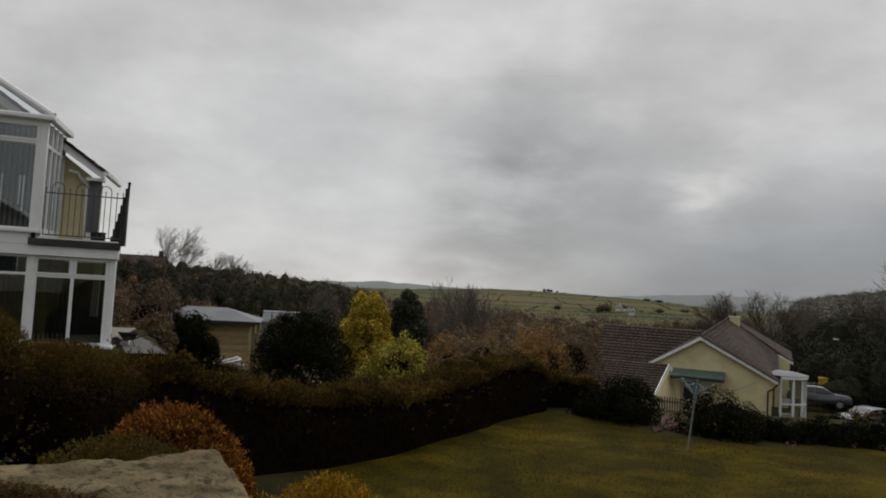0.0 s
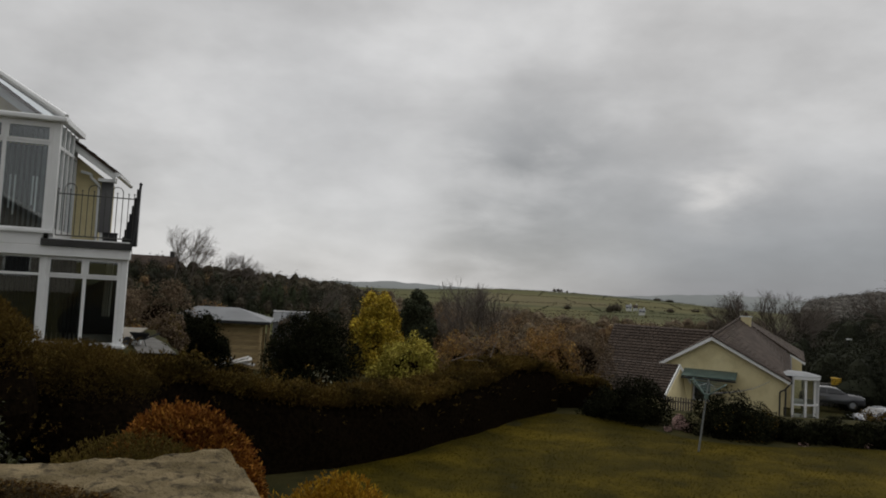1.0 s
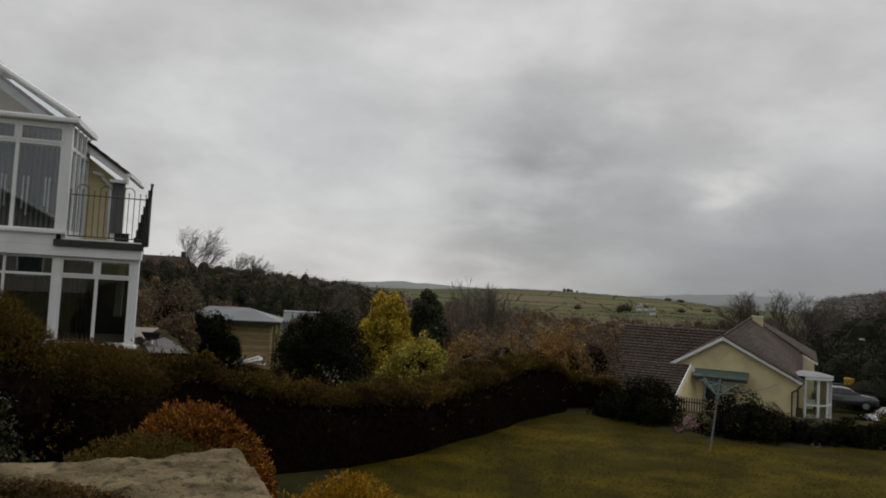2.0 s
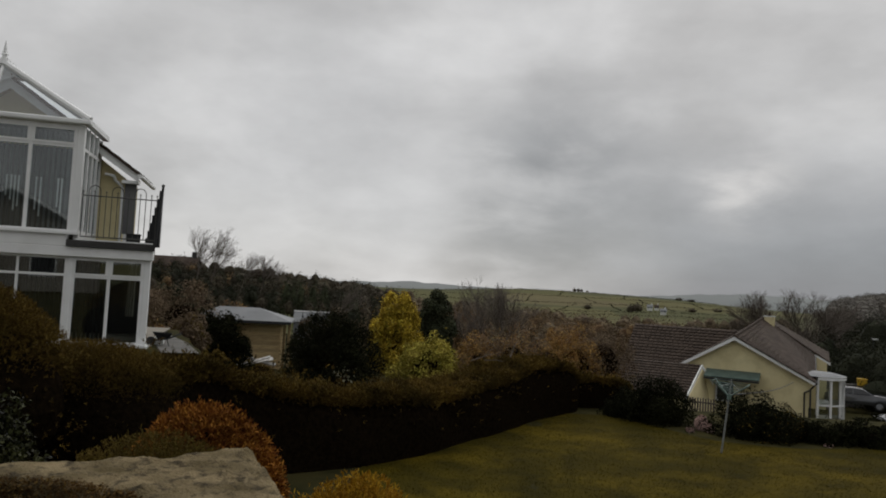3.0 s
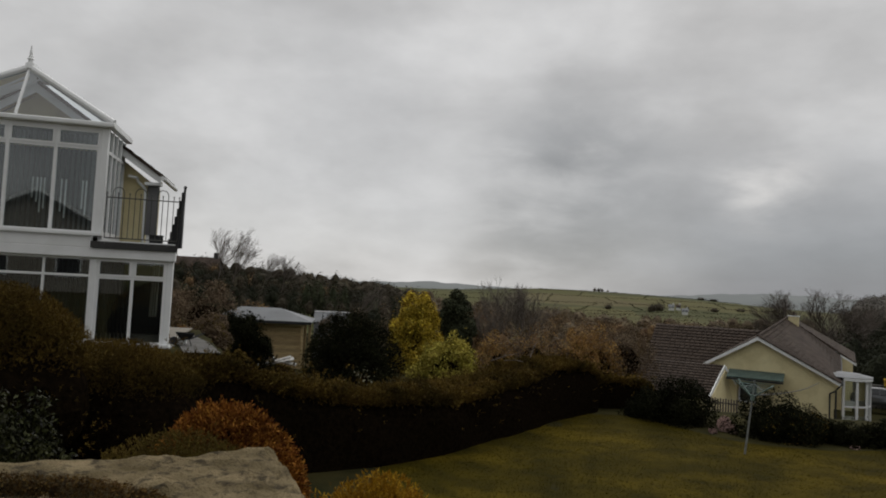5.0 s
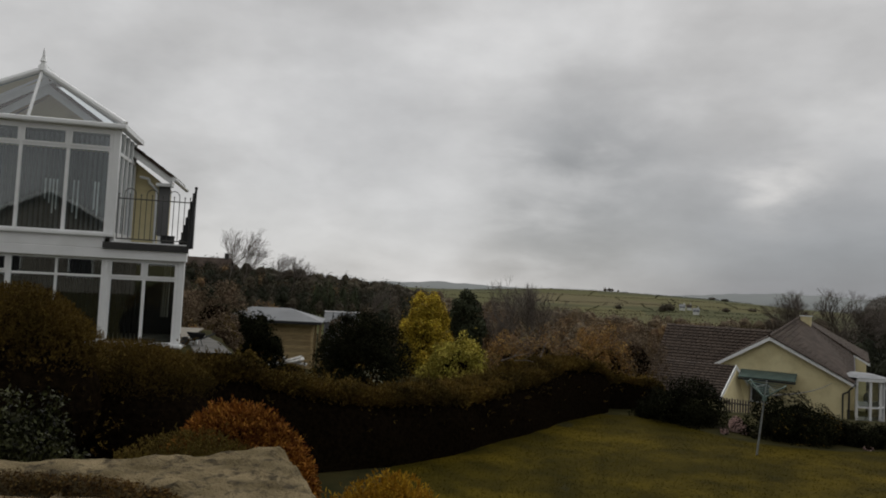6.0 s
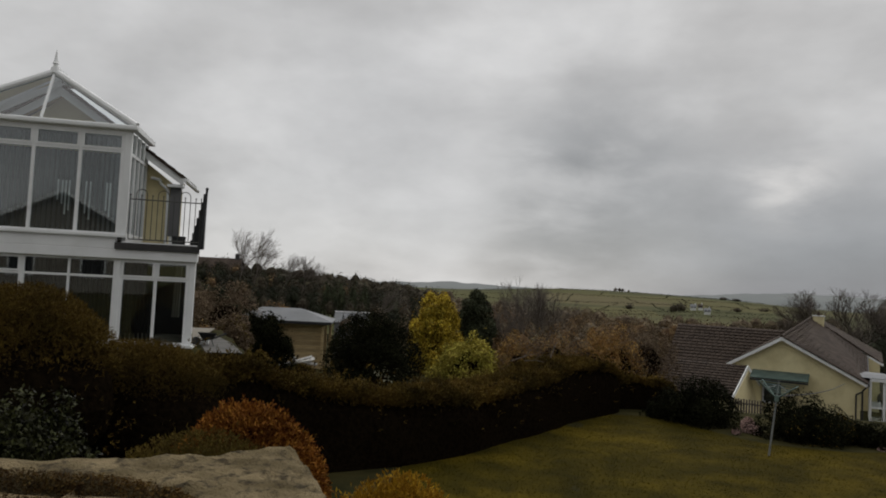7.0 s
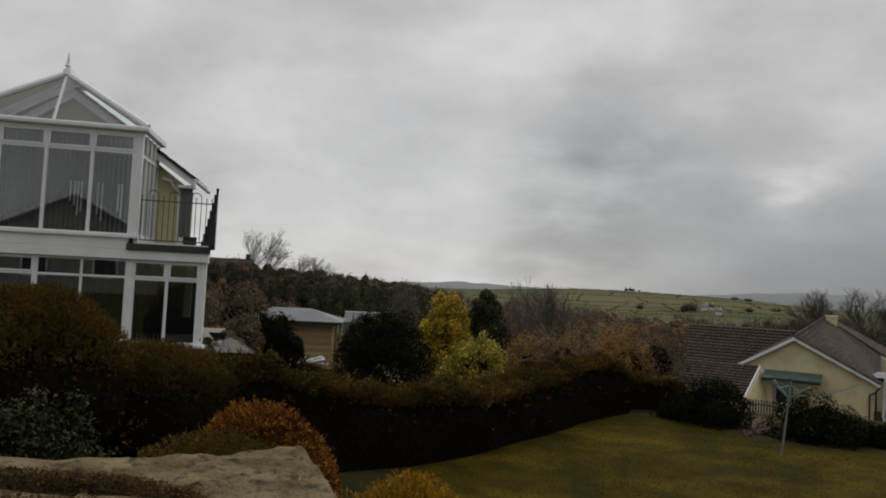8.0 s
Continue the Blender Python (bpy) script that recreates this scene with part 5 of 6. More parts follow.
# ---- woods and field hedges, past counting ----
def clumps(name, spots, leaf, per_area, mat, label, seed, aspect=0.45, wisp=0.06):
    """Many tree crowns in one mesh: rows of x, y, top height, half width, half height."""
    rng = np.random.default_rng(seed)
    allv = []
    for x, y, top, rx, rz in spots:
        n = int(max(12, 1.6 * per_area * rx * rz / leaf ** 2))
        d = ball_dirs(rng, n, -0.6)
        P = lumpy(d, (rx, rx, rz), int(rng.integers(1e6)), 0.28, 0.25)
        P *= rng.uniform(0.66, 1.0, (len(P), 1))
        C = P + np.array([x, y, top - rz])
        # the dense heart of the crown
        th, ph = np.meshgrid(np.linspace(0, 2 * math.pi, 9), np.linspace(-1.0, 1.5, 6))
        D = np.stack([np.cos(th) * np.cos(ph), np.sin(th) * np.cos(ph), np.sin(ph)], -1)
        H = lumpy(D.reshape(-1, 3), (rx, rx, rz), int(x * 10) % 9999, 0.2, 0.25).reshape(D.shape) * 0.6 + np.array([x, y, top - rz])
        allv.append(np.stack([H[:-1, :-1], H[:-1, 1:], H[1:, 1:], H[1:, :-1]], 2).reshape(-1, 4, 3))
        allv.append(leaves(rng, C, d, leaf, aspect, upward=0.5))
    ob = quads_mesh(name, np.concatenate(allv), mat, None)
    return tagged(ob, label, "woodland", kind="stuff")


def wood_spots(rng, n, a0, a1, r0, r1, tab_a, tab_e, sink, size):
    """Crowns under a skyline given by bearing and metres over eye level for each kilometre."""
    out = []
    for _ in range(n):
        az = rng.uniform(a0, a1)
        f = math.sqrt(rng.random())
        r = r0 + (r1 - r0) * f
        e = np.interp(az, tab_a, tab_e) - 3 - sink * (1 - f) + rng.normal(0, 2.5)
        w = size * rng.uniform(0.6, 1.35) * (0.6 + 0.4 * f)
        out.append((r * math.sin(radians(az)), r * math.cos(radians(az)), EYE + e * r / 1000, w, w * rng.uniform(0.9, 1.8)))
    return out


def cover_spots(rng, n, a0, a1, r0, r1, tall, wide):
    """Crowns standing on the land itself."""
    out = []
    for _ in range(n):
        az, r = radians(rng.uniform(a0, a1)), math.sqrt(rng.uniform(r0 * r0, r1 * r1))
        x, y = r * math.sin(az), r * math.cos(az)
        t = tall * rng.uniform(0.6, 1.3)
        out.append((x, y, ground_z(x, y) + t, wide * rng.uniform(0.7, 1.3), t * 0.62))
    return out


rng = np.random.default_rng(77)
A_L = [-36, -25, -20, -16, -13, -10, -7, -3]
E_L = [50, 29, 15, 6, 4, 1, -3, -11]
sp = wood_spots(rng, 420, -34, -5, 62, 125, A_L, E_L, 34, 1.75)
clumps("hillside_wood", sp[:220], 0.2, 3.2, WOOD_LEAF, "dark winter woodland on the hillside", 201)
VALLEY_LEAF = leaf_material("valley_twigs", (0.075, 0.058, 0.040), (0.15, 0.115, 0.075), 0.5, scale=0.12)
GREENWOOD = leaf_material("evergreen_wood", (0.015, 0.017, 0.011), (0.033, 0.035, 0.021), 0.5, scale=0.2)
RUSTWOOD = leaf_material("russet_wood", (0.10, 0.062, 0.033), (0.18, 0.115, 0.058), 0.5, scale=0.2)
clumps("evergreen_wood", sp[220:385], 0.2, 3.2, GREENWOOD, "dark evergreens among the hillside woodland", 202)
clumps("russet_wood", sp[385:], 0.2, 3.2, RUSTWOOD, "russet winter scrub on the hillside", 203)
conif = [(r * math.sin(radians(a)), r * math.cos(radians(a)), EYE + e * r / 1000, 0.9, 3.0) for a, r, e in ((-14.6, 80, 7), (-14.0, 84, 4), (-13.4, 82, 6), (-12.5, 78, 5), (-11.6, 84, 3), (-9.2, 80, 1))]
clumps("conifer_row", conif, 0.26, 6.0, PINE_LEAF, "row of dark pointed conifers on the skyline", 204)
# the valley beyond the hedge
sp = wood_spots(rng, 120, -3, 17, 52, 110, [-3, 0, 4, 8, 12, 17], [-16, -17, -22, -26, -22, -26], 34, 2.0)
clumps("valley_scrub", sp[:70], 0.18, 3.0, RUSTWOOD, "brown winter scrub in the valley", 205)
clumps("valley_wood", sp[70:], 0.18, 3.0, VALLEY_LEAF, "dark leafless woodland in the valley", 206)
# woods to the right
sp = wood_spots(rng, 200, 17, 42, 66, 140, [17, 21, 25, 28, 31, 42], [-28, -18, -16, -8, -2, 6], 40, 2.0)
clumps("valley_wood", sp[:120], 0.22, 3.2, WOOD_LEAF, "dark winter woodland behind the bungalow", 207)
clumps("evergreen_wood", sp[120:] + cover_spots(rng, 70, 25.5, 40, 60, 90, 4.5, 2.4) + cover_spots(rng, 30, 26, 33, 95, 150, 6, 3.2), 0.2, 3.2, GREENWOOD, "dark evergreens behind the bungalow", 208)
# wooded ridges half a kilometre away
# twig colour greyed and lightened to imitate haze over the ridge
FAR_LEAF = leaf_material("hazed_far_twigs", (0.085, 0.078, 0.070), (0.135, 0.125, 0.110), 0.25, scale=0.05)
clumps("far_wood", cover_spots(rng, 1100, 26.5, 46, 200, 480, 4.5, 4.0), 0.6, 1.3, FAR_LEAF, "distant wooded ridge", 209)
clumps("far_wood", cover_spots(rng, 420, -34, -6, 135, 420, 4, 3.5), 0.6, 1.2, WOOD_LEAF, "dark woodland climbing the far slope", 211)
clumps("far_wood", cover_spots(rng, 110, -5, 24, 110, 210, 4, 3.5), 0.4, 1.6, VALLEY_LEAF, "belt of distant winter trees in the valley", 210)


def field_hedges():
    """Hedge banks that part the fields of the far hill."""
    rng = np.random.default_rng(31)
    pts = []

    def line(a0, r0, a1, r1, tall, gap=0.0):
        p = np.array([r0 * math.sin(radians(a0)), r0 * math.cos(radians(a0))])
        q = np.array([r1 * math.sin(radians(a1)), r1 * math.cos(radians(a1))])
        n = int(np.hypot(*(q - p)) / (0.16 if abs(a1 - a0) > 2 else 0.6))
        t = rng.random(n)
        xy = p + (q - p) * t[:, None] + rng.normal(0, 0.5, (n, 2)) + np.c_[0.8 * np.sin(t * 9), 0.8 * np.cos(t * 7)]
        z = height(xy[:, 0], xy[:, 1]) + rng.random(n) * tall * 0.45 * (0.6 + 0.5 * np.sin(t * 31) ** 2)
        pts.append(np.c_[xy, z])

    for a0, r0, a1, r1, h in ((-4, 560, 9, 520, 3), (9, 520, 22, 590, 3), (-4, 660, 6, 640, 2.5), (6, 640, 21, 700, 3), (-3, 780, 10, 760, 2.5), (10, 760, 20, 840, 2.5), (-3, 880, 8, 900, 2.5),
                              (8, 900, 18, 940, 2.5), (-2, 985, 19, 990, 2.5), (3, 470, 20, 480, 3.5), (2, 525, 3.2, 660, 2.5), (7, 525, 8.5, 640, 3), (12, 545, 11, 660, 3), (16, 570, 15, 680, 3),
                              (4.5, 645, 5, 775, 2.5), (10, 660, 9, 765, 2.5), (14, 680, 13.2, 800, 3), (18, 690, 17, 830, 3), (1, 770, 2, 885, 2.5), (7, 765, 7.6, 900, 2.5), (12, 790, 12.4, 920, 2.5), (9.6, 905, 10, 990, 2), (4.5, 895, 4, 990, 2)):
        line(a0, r0, a1, r1, h)
    C = np.concatenate(pts)
    V = leaves(rng, C, rng.normal(0, 1, C.shape), 0.6, 0.7)
    tagged(quads_mesh("field_hedge", V, leaf_material("field_hedge_leaf", (0.030, 0.030, 0.018), (0.055, 0.052, 0.030), 0.4), None), "dark hedge banks between the far fields", "hedge", kind="stuff")
    # clumps of trees on the crest and in the fields
    spots = [(r * math.sin(radians(a)), r * math.cos(radians(a)), float(height(r * math.sin(radians(a)), r * math.cos(radians(a)))) + t, w, t * 0.62)
             for a, r, t, w in ((8.3, 985, 5.5, 4), (8.6, 985, 6, 4), (8.85, 985, 5, 3.5), (9.3, 985, 3.5, 2.5), (13.2, 560, 8, 7), (12.7, 540, 7, 6), (9.4, 560, 5, 5), (17.2, 600, 4, 6), (19.0, 650, 4, 7), (16.2, 930, 4, 8), (17.1, 930, 4, 9))]
    clumps("field_tree", spots, 1.1, 3.0, WOOD_LEAF, "scattered dark trees among the far fields", 212)


field_hedges()


# ---- small houses in the distance ----
def cottage(loc, turn, w, d, e, label, roof, wall, group="far houses"):
    c = empty("cottage", pose(*loc, 0, 0, turn), label, "house", group)
    bm = bmesh.new()
    pr = [(-d / 2, -2), (d / 2, -2), (d / 2, e), (0, e + d * 0.38), (-d / 2, e)]
    f1 = [bm.verts.new((-w / 2, y, z)) for y, z in pr]
    f2 = [bm.verts.new((w / 2, y, z)) for y, z in pr]
    bm.faces.new(f1), bm.faces.new(f2[::-1])
    for i in range(5):
        bm.faces.new((f1[i], f2[i], f2[(i + 1) % 5], f1[(i + 1) % 5]))
    bmesh.ops.recalc_face_normals(bm, faces=bm.faces)
    part("wall", bm, wall, c)
    for s in (-1, 1):
        bm = bmesh.new()
        q = [(-w / 2 - 0.3, s * (d / 2 + 0.3), e - 0.2), (w / 2 + 0.3, s * (d / 2 + 0.3), e - 0.2), (w / 2 + 0.3, 0, e + d * 0.38 + 0.05), (-w / 2 - 0.3, 0, e + d * 0.38 + 0.05)]
        lo = [bm.verts.new(v) for v in q]
        hi = [bm.verts.new((v[0], v[1], v[2] + 0.18)) for v in q]
        bm.faces.new(hi), bm.faces.new(lo[::-1])
        for i in range(4):
            bm.faces.new((lo[i], lo[(i + 1) % 4], hi[(i + 1) % 4], hi[i]))
        bmesh.ops.recalc_face_normals(bm, faces=bm.faces)
        part("roof", bm, roof, c)
    slab("chimney", w / 2 - 1.2, w / 2 - 0.4, -0.4, 0.4, e, e + d * 0.38 + 1.2, wall, c)
    for x in (-w / 4, w / 4):
        slab("window", x - 0.6, x + 0.6, -d / 2 - 0.02, -d / 2 + 0.05, 0.8, 2.0, DARK, c)
    return c


for a, r, w, e, lab, ro, wa in ((14.1, 590, 4.2, 1.6, "white cottage among the far fields", SHEET, RENDER), (14.6, 600, 3.4, 1.4, "white cottage among the far fields", TILE_REST, RENDER), (15.1, 520, 4.0, 1.2, "white cottage among the far fields", SHEET, RENDER)):
    x, y = r * math.sin(radians(a)), r * math.cos(radians(a))
    cottage((x, y, ground_z(x, y) + 1.0), -a, w, 5, e, lab, ro, wa)
cottage((-58.5, 138, 2.2), 8, 9, 7, 2.0, "dark roofed house on the wooded ridge", TILE_REST, DECK)
cottage((44.0, 92, -7.0), -40, 9, 7, 2.6, "pale house half hidden in the trees", SHEET, RENDER)
PALE_LEAF = leaf_material("pale_flower", (0.34, 0.33, 0.24), (0.52, 0.50, 0.36), 0.4)
bush("pale_flowered_shrub", (-4.55, 25.6, -0.4), (0.7, 0.4, 0.62), 1500, 0.09, DARK_LEAF, "thin shrub with small pale flowers before the evergreen", seed=300, lump=0.25, low=-0.75, wisps=0.2, blobs=25, second=(PALE_LEAF, 0.45))
for i, (x, y, z, ln, ry, rz) in enumerate(((0.2, 20.1, 1.72, 0.8, 70, 20), (1.3, 20.9, 1.86, 0.5, 35, 60), (0.6, 20.4, 1.70, 0.5, 80, -30))):
    bm = bmesh.new()
    add_tube(bm, (0, 0, -0.1), (0.02, 0.01, ln * 0.6), 0.016, 0.012, 6)
    add_tube(bm, (0.02, 0.01, ln * 0.6), (0.08, 0.0, ln), 0.012, 0.006, 6)
    add_tube(bm, (0.01, 0.0, ln * 0.4), (-0.1, 0.03, ln * 0.75), 0.009, 0.005, 6)
    me = bpy.data.meshes.new("dead_branch")
    bm.to_mesh(me)
    bm.free()
    o = link("dead_branch", me, BARK)
    o.matrix_basis = pose(x, y, z, 0, ry, rz)
    tagged(o, "pale dead branch lying on the hedge top", "branch", "dead branches")


# ---- path beside the house ----
def build_path():
    cx = [(-6.75, 16.6, 0.42), (-7.95, 18.9, 0.42), (-9.55, 21.4, 0.40), (-11.6, 24.2, 0.40)]
    V, F = [], []
    P = np.array(cx)
    t = np.linspace(0, len(cx) - 1, 40)
    c = np.stack([np.interp(t, range(len(cx)), P[:, k]) for k in range(3)], 1)
    for x, y, w in c:
        for k in (-1, -0.4, 0.4, 1):
            V.append((x + k * w * 0.93, y + k * w * 0.36, 1.83))
    for i in range(39):
        for k in range(3):
            F.append((i * 4 + k, i * 4 + k + 1, i * 4 + 5 + k, i * 4 + 4 + k))
    n = len(V)
    for i in list(range(40)):
        for k in (0, 3):
            x, y, z = V[i * 4 + k]
            V.append((x, y, z - 0.12))
    for i in range(39):
        F.append((i * 4, n + 2 * i, n + 2 * i + 2, i * 4 + 4)), F.append((i * 4 + 3, i * 4 + 7, n + 2 * i + 3, n + 2 * i + 1))
    tagged(mesh_from("path", V, F, PATH), "pale grey concrete garden path beside the house", "path", kind="structure")


build_path()
for i, (x, y, r, top, mt) in enumerate(((-9.2, 23.4, 0.55, 1.95, TWIG_LEAF), (-10.4, 26.4, 0.8, 2.3, TWIG_LEAF), (-7.2, 19.6, 0.5, 1.6, HEDGE_LEAF), (-13.0, 27.5, 1.2, 3.0, TWIG_LEAF))):
    bush("path_shrub", (x, y, top - 1.69 * r), (r, r * 0.8, r), 5000, 0.08, mt, "russet brown winter shrub beside the path" if mt is not HEDGE_LEAF else "low dark shrub beside the path", group="path shrubs", seed=170 + i, blobs=40, lump=0.22, low=-0.75, wisps=0.15, second=(OLIVE_LEAF, 0.3))


# ---- wheelbarrow ----
def build_barrow():
    b = empty("wheelbarrow", pose(-7.80, 18.0, 1.835, 0, 0, 205) @ Matrix.Scale(0.62, 4), "dark metal wheelbarrow standing on the path by the house", "wheelbarrow")
    bm = bmesh.new()
    lo = [bm.verts.new(v) for v in ((-0.22, -0.17, 0.30), (0.18, -0.17, 0.26), (0.18, 0.17, 0.26), (-0.22, 0.17, 0.30))]
    hi = [bm.verts.new(v) for v in ((-0.36, -0.27, 0.50), (0.40, -0.27, 0.54), (0.40, 0.27, 0.54), (-0.36, 0.27, 0.50))]
    bm.faces.new(lo[::-1])
    for i in range(4):
        bm.faces.new((lo[i], lo[(i + 1) % 4], hi[(i + 1) % 4], hi[i]))
    r = bmesh.ops.solidify(bm, geom=bm.faces[:], thickness=0.012)
    part("tray", bm, DARK, b)
    for s in (-1, 1):
        bm = bmesh.new()
        add_pipe(bm, [(0.42, 0.05 * s, 0.18), (-0.2, 0.2 * s, 0.28), (-0.75, 0.26 * s, 0.52)], 0.018, 8)
        part("handle", bm, DARK, b)
        bm = bmesh.new()
        add_pipe(bm, [(-0.15, 0.2 * s, 0.3), (-0.25, 0.2 * s, 0.0)], 0.016, 8)
        part("leg", bm, DARK, b)
    bm = bmesh.new()
    bmesh.ops.create_cone(bm, cap_ends=True, segments=20, radius1=0.18, radius2=0.18, depth=0.08, matrix=pose(0.45, 0, 0.18, 90))
    part("wheel", bm, DARK, b)


build_barrow()
step = empty("white_trough", pose(-8.0, 18.3, 1.83, 0, 0, 17), "small white plastic trough by the sunroom corner", "trough")
slab("trough_body", -0.12, 0.10, -0.10, 0.10, 0.0, 0.16, WHITE, step, 0.02)
slab("trough_rim", -0.14, 0.12, -0.12, 0.12, 0.161, 0.18, WHITE, step, 0.008)
pot = empty("planter_box", pose(-8.45, 17.35, 4.372, 0, 0, 17), "small dark planter box on the balcony", "planter")
slab("box", -0.15, 0.15, -0.1, 0.1, 0.0, 0.22, DARK, pot, 0.01)
slab("rim", -0.165, 0.165, -0.115, 0.115, 0.221, 0.245, DARK, pot, 0.006)


# ---- broken white timber in front of the shed ----
PLANK = material("painted_timber", ((0.42, 0.41, 0.39), (0.62, 0.61, 0.58)), scale=5, rough=0.8, per="object", spread=0.25, stain=(0.22, 0.19, 0.15), stain_amount=0.6, stain_scale=6)
for i, (x, y, z, ln, w, ry, rz) in enumerate(((-9.0, 29.4, 0.12, 1.5, 0.16, -14, 12), (-8.85, 29.3, 0.22, 1.6, 0.14, -18, -8), (-9.25, 29.5, 0.34, 1.0, 0.12, 24, 25), (-8.5, 29.5, 0.26, 0.9, 0.2, -10, 30), (-8.3, 29.6, 0.15, 0.8, 0.16, 6, -20), (-9.0, 29.6, 0.4, 0.5, 0.1, 55, 0))):
    bm = bmesh.new()
    add_box(bm, -ln / 2, ln / 2, -w / 2, w / 2, -0.02, 0.02, 0.005)
    add_box(bm, -ln / 2 + 0.1, -ln / 2 + 0.16, -w / 2 - 0.02, w / 2 + 0.02, 0.02, 0.05, 0.004)
    me = bpy.data.meshes.new("plank")
    bm.to_mesh(me)
    bm.free()
    o = link("plank", me, PLANK)
    o.matrix_basis = pose(x, y, z, 35, ry, rz)
    tagged(o, "broken white painted plank heaped by the shed", "plank", "heap of planks")
bush("plank_heap_weeds", (-8.8, 29.6, -0.75), (0.9, 0.6, 0.55), 3000, 0.08, HEDGE_LEAF, "dark rubble and weeds under broken planks", "weeds", seed=190, lump=0.2, low=-0.75)


# ---- greenhouse beyond ----
def build_greenhouse():
    g = empty("greenhouse", pose(-8.5, 38.4, -0.3, 0, 0, 8), "small greenhouse with a pale glazed roof", "greenhouse")
    slab("wall", -0.9, 0.9, -0.6, 0.6, -0.5, 1.75, SHEET, g)
    for s in (-1, 1):
        for k in range(4):
            x = -0.95 + 0.475 * k
            mesh_from("roof_pane", [(x, 0.7 * s, 1.75), (x + 0.44, 0.7 * s, 1.75), (x + 0.44, 0, 2.3), (x, 0, 2.3)], [(0, 1, 2, 3)], SHEET, g)
    slab("ridge", -0.97, 0.97, -0.03, 0.03, 2.28, 2.34, WHITE, g)


build_greenhouse()


# ---- rotary washing line ----
def build_airer():
    a = empty("rotary_airer", pose(6.36, 17.9, 0.0, 0, 6.0, 0), "weathered grey rotary washing line leaning on the lawn", "washing line")
    grey = material("galvanised", ((0.16, 0.17, 0.165), (0.26, 0.27, 0.265)), scale=6, rough=0.6, metal=0.2)
    teal = material("faded_green_line", ((0.10, 0.155, 0.135), (0.16, 0.225, 0.205)), scale=6, rough=0.6)
    bm = bmesh.new()
    add_tube(bm, (0, 0, -0.2), (0, 0, 1.82), 0.024, 0.018, 12)
    part("pole", bm, grey, a)
    bm = bmesh.new()
    add_tube(bm, (0, 0, 1.33), (0, 0, 1.47), 0.05, seg=12)
    part("hub", bm, teal, a)
    tips = []
    for k in range(4):
        c, s = math.cos(radians(20 + 90 * k)), math.sin(radians(20 + 90 * k))
        bm = bmesh.new()
        add_tube(bm, (0.04 * c, 0.04 * s, 1.42), (0.58 * c, 0.58 * s, 1.76), 0.015, seg=8)
        part("arm", bm, teal, a)
        tips.append((c, s))
        bm = bmesh.new()
        add_tube(bm, (0.02 * c, 0.02 * s, 1.72), (0.36 * c, 0.36 * s, 1.60), 0.008, seg=6)
        part("stay", bm, grey, a)
    for f in (0.35, 0.5, 0.65, 0.8, 0.97):
        for k in range(4):
            (c, s), (c2, s2) = tips[k], tips[(k + 1) % 4]
            r, z = 0.04 + 0.54 * f, 1.42 + 0.34 * f
            bm = bmesh.new()
            add_tube(bm, (r * c, r * s, z), (r * c2, r * s2, z - 0.01), 0.006, seg=5)
            part("line", bm, teal, a)


build_airer()


def build_cable():
    c = empty("cable", pose(0, 0, 0), "thin black overhead cable running to the bungalow", "cable")
    bm = bmesh.new()
    p, q = Vector((6.56, 17.95, 1.44)), Vector((19.50, 43.3, -0.80))
    pts = [tuple(p.lerp(q, i / 16) - Vector((0, 0, 0.16 * math.sin(math.pi * i / 16)))) for i in range(17)]
    add_pipe(bm, pts, 0.018, 6)
    part("wire", bm, DARK, c)


build_cable()


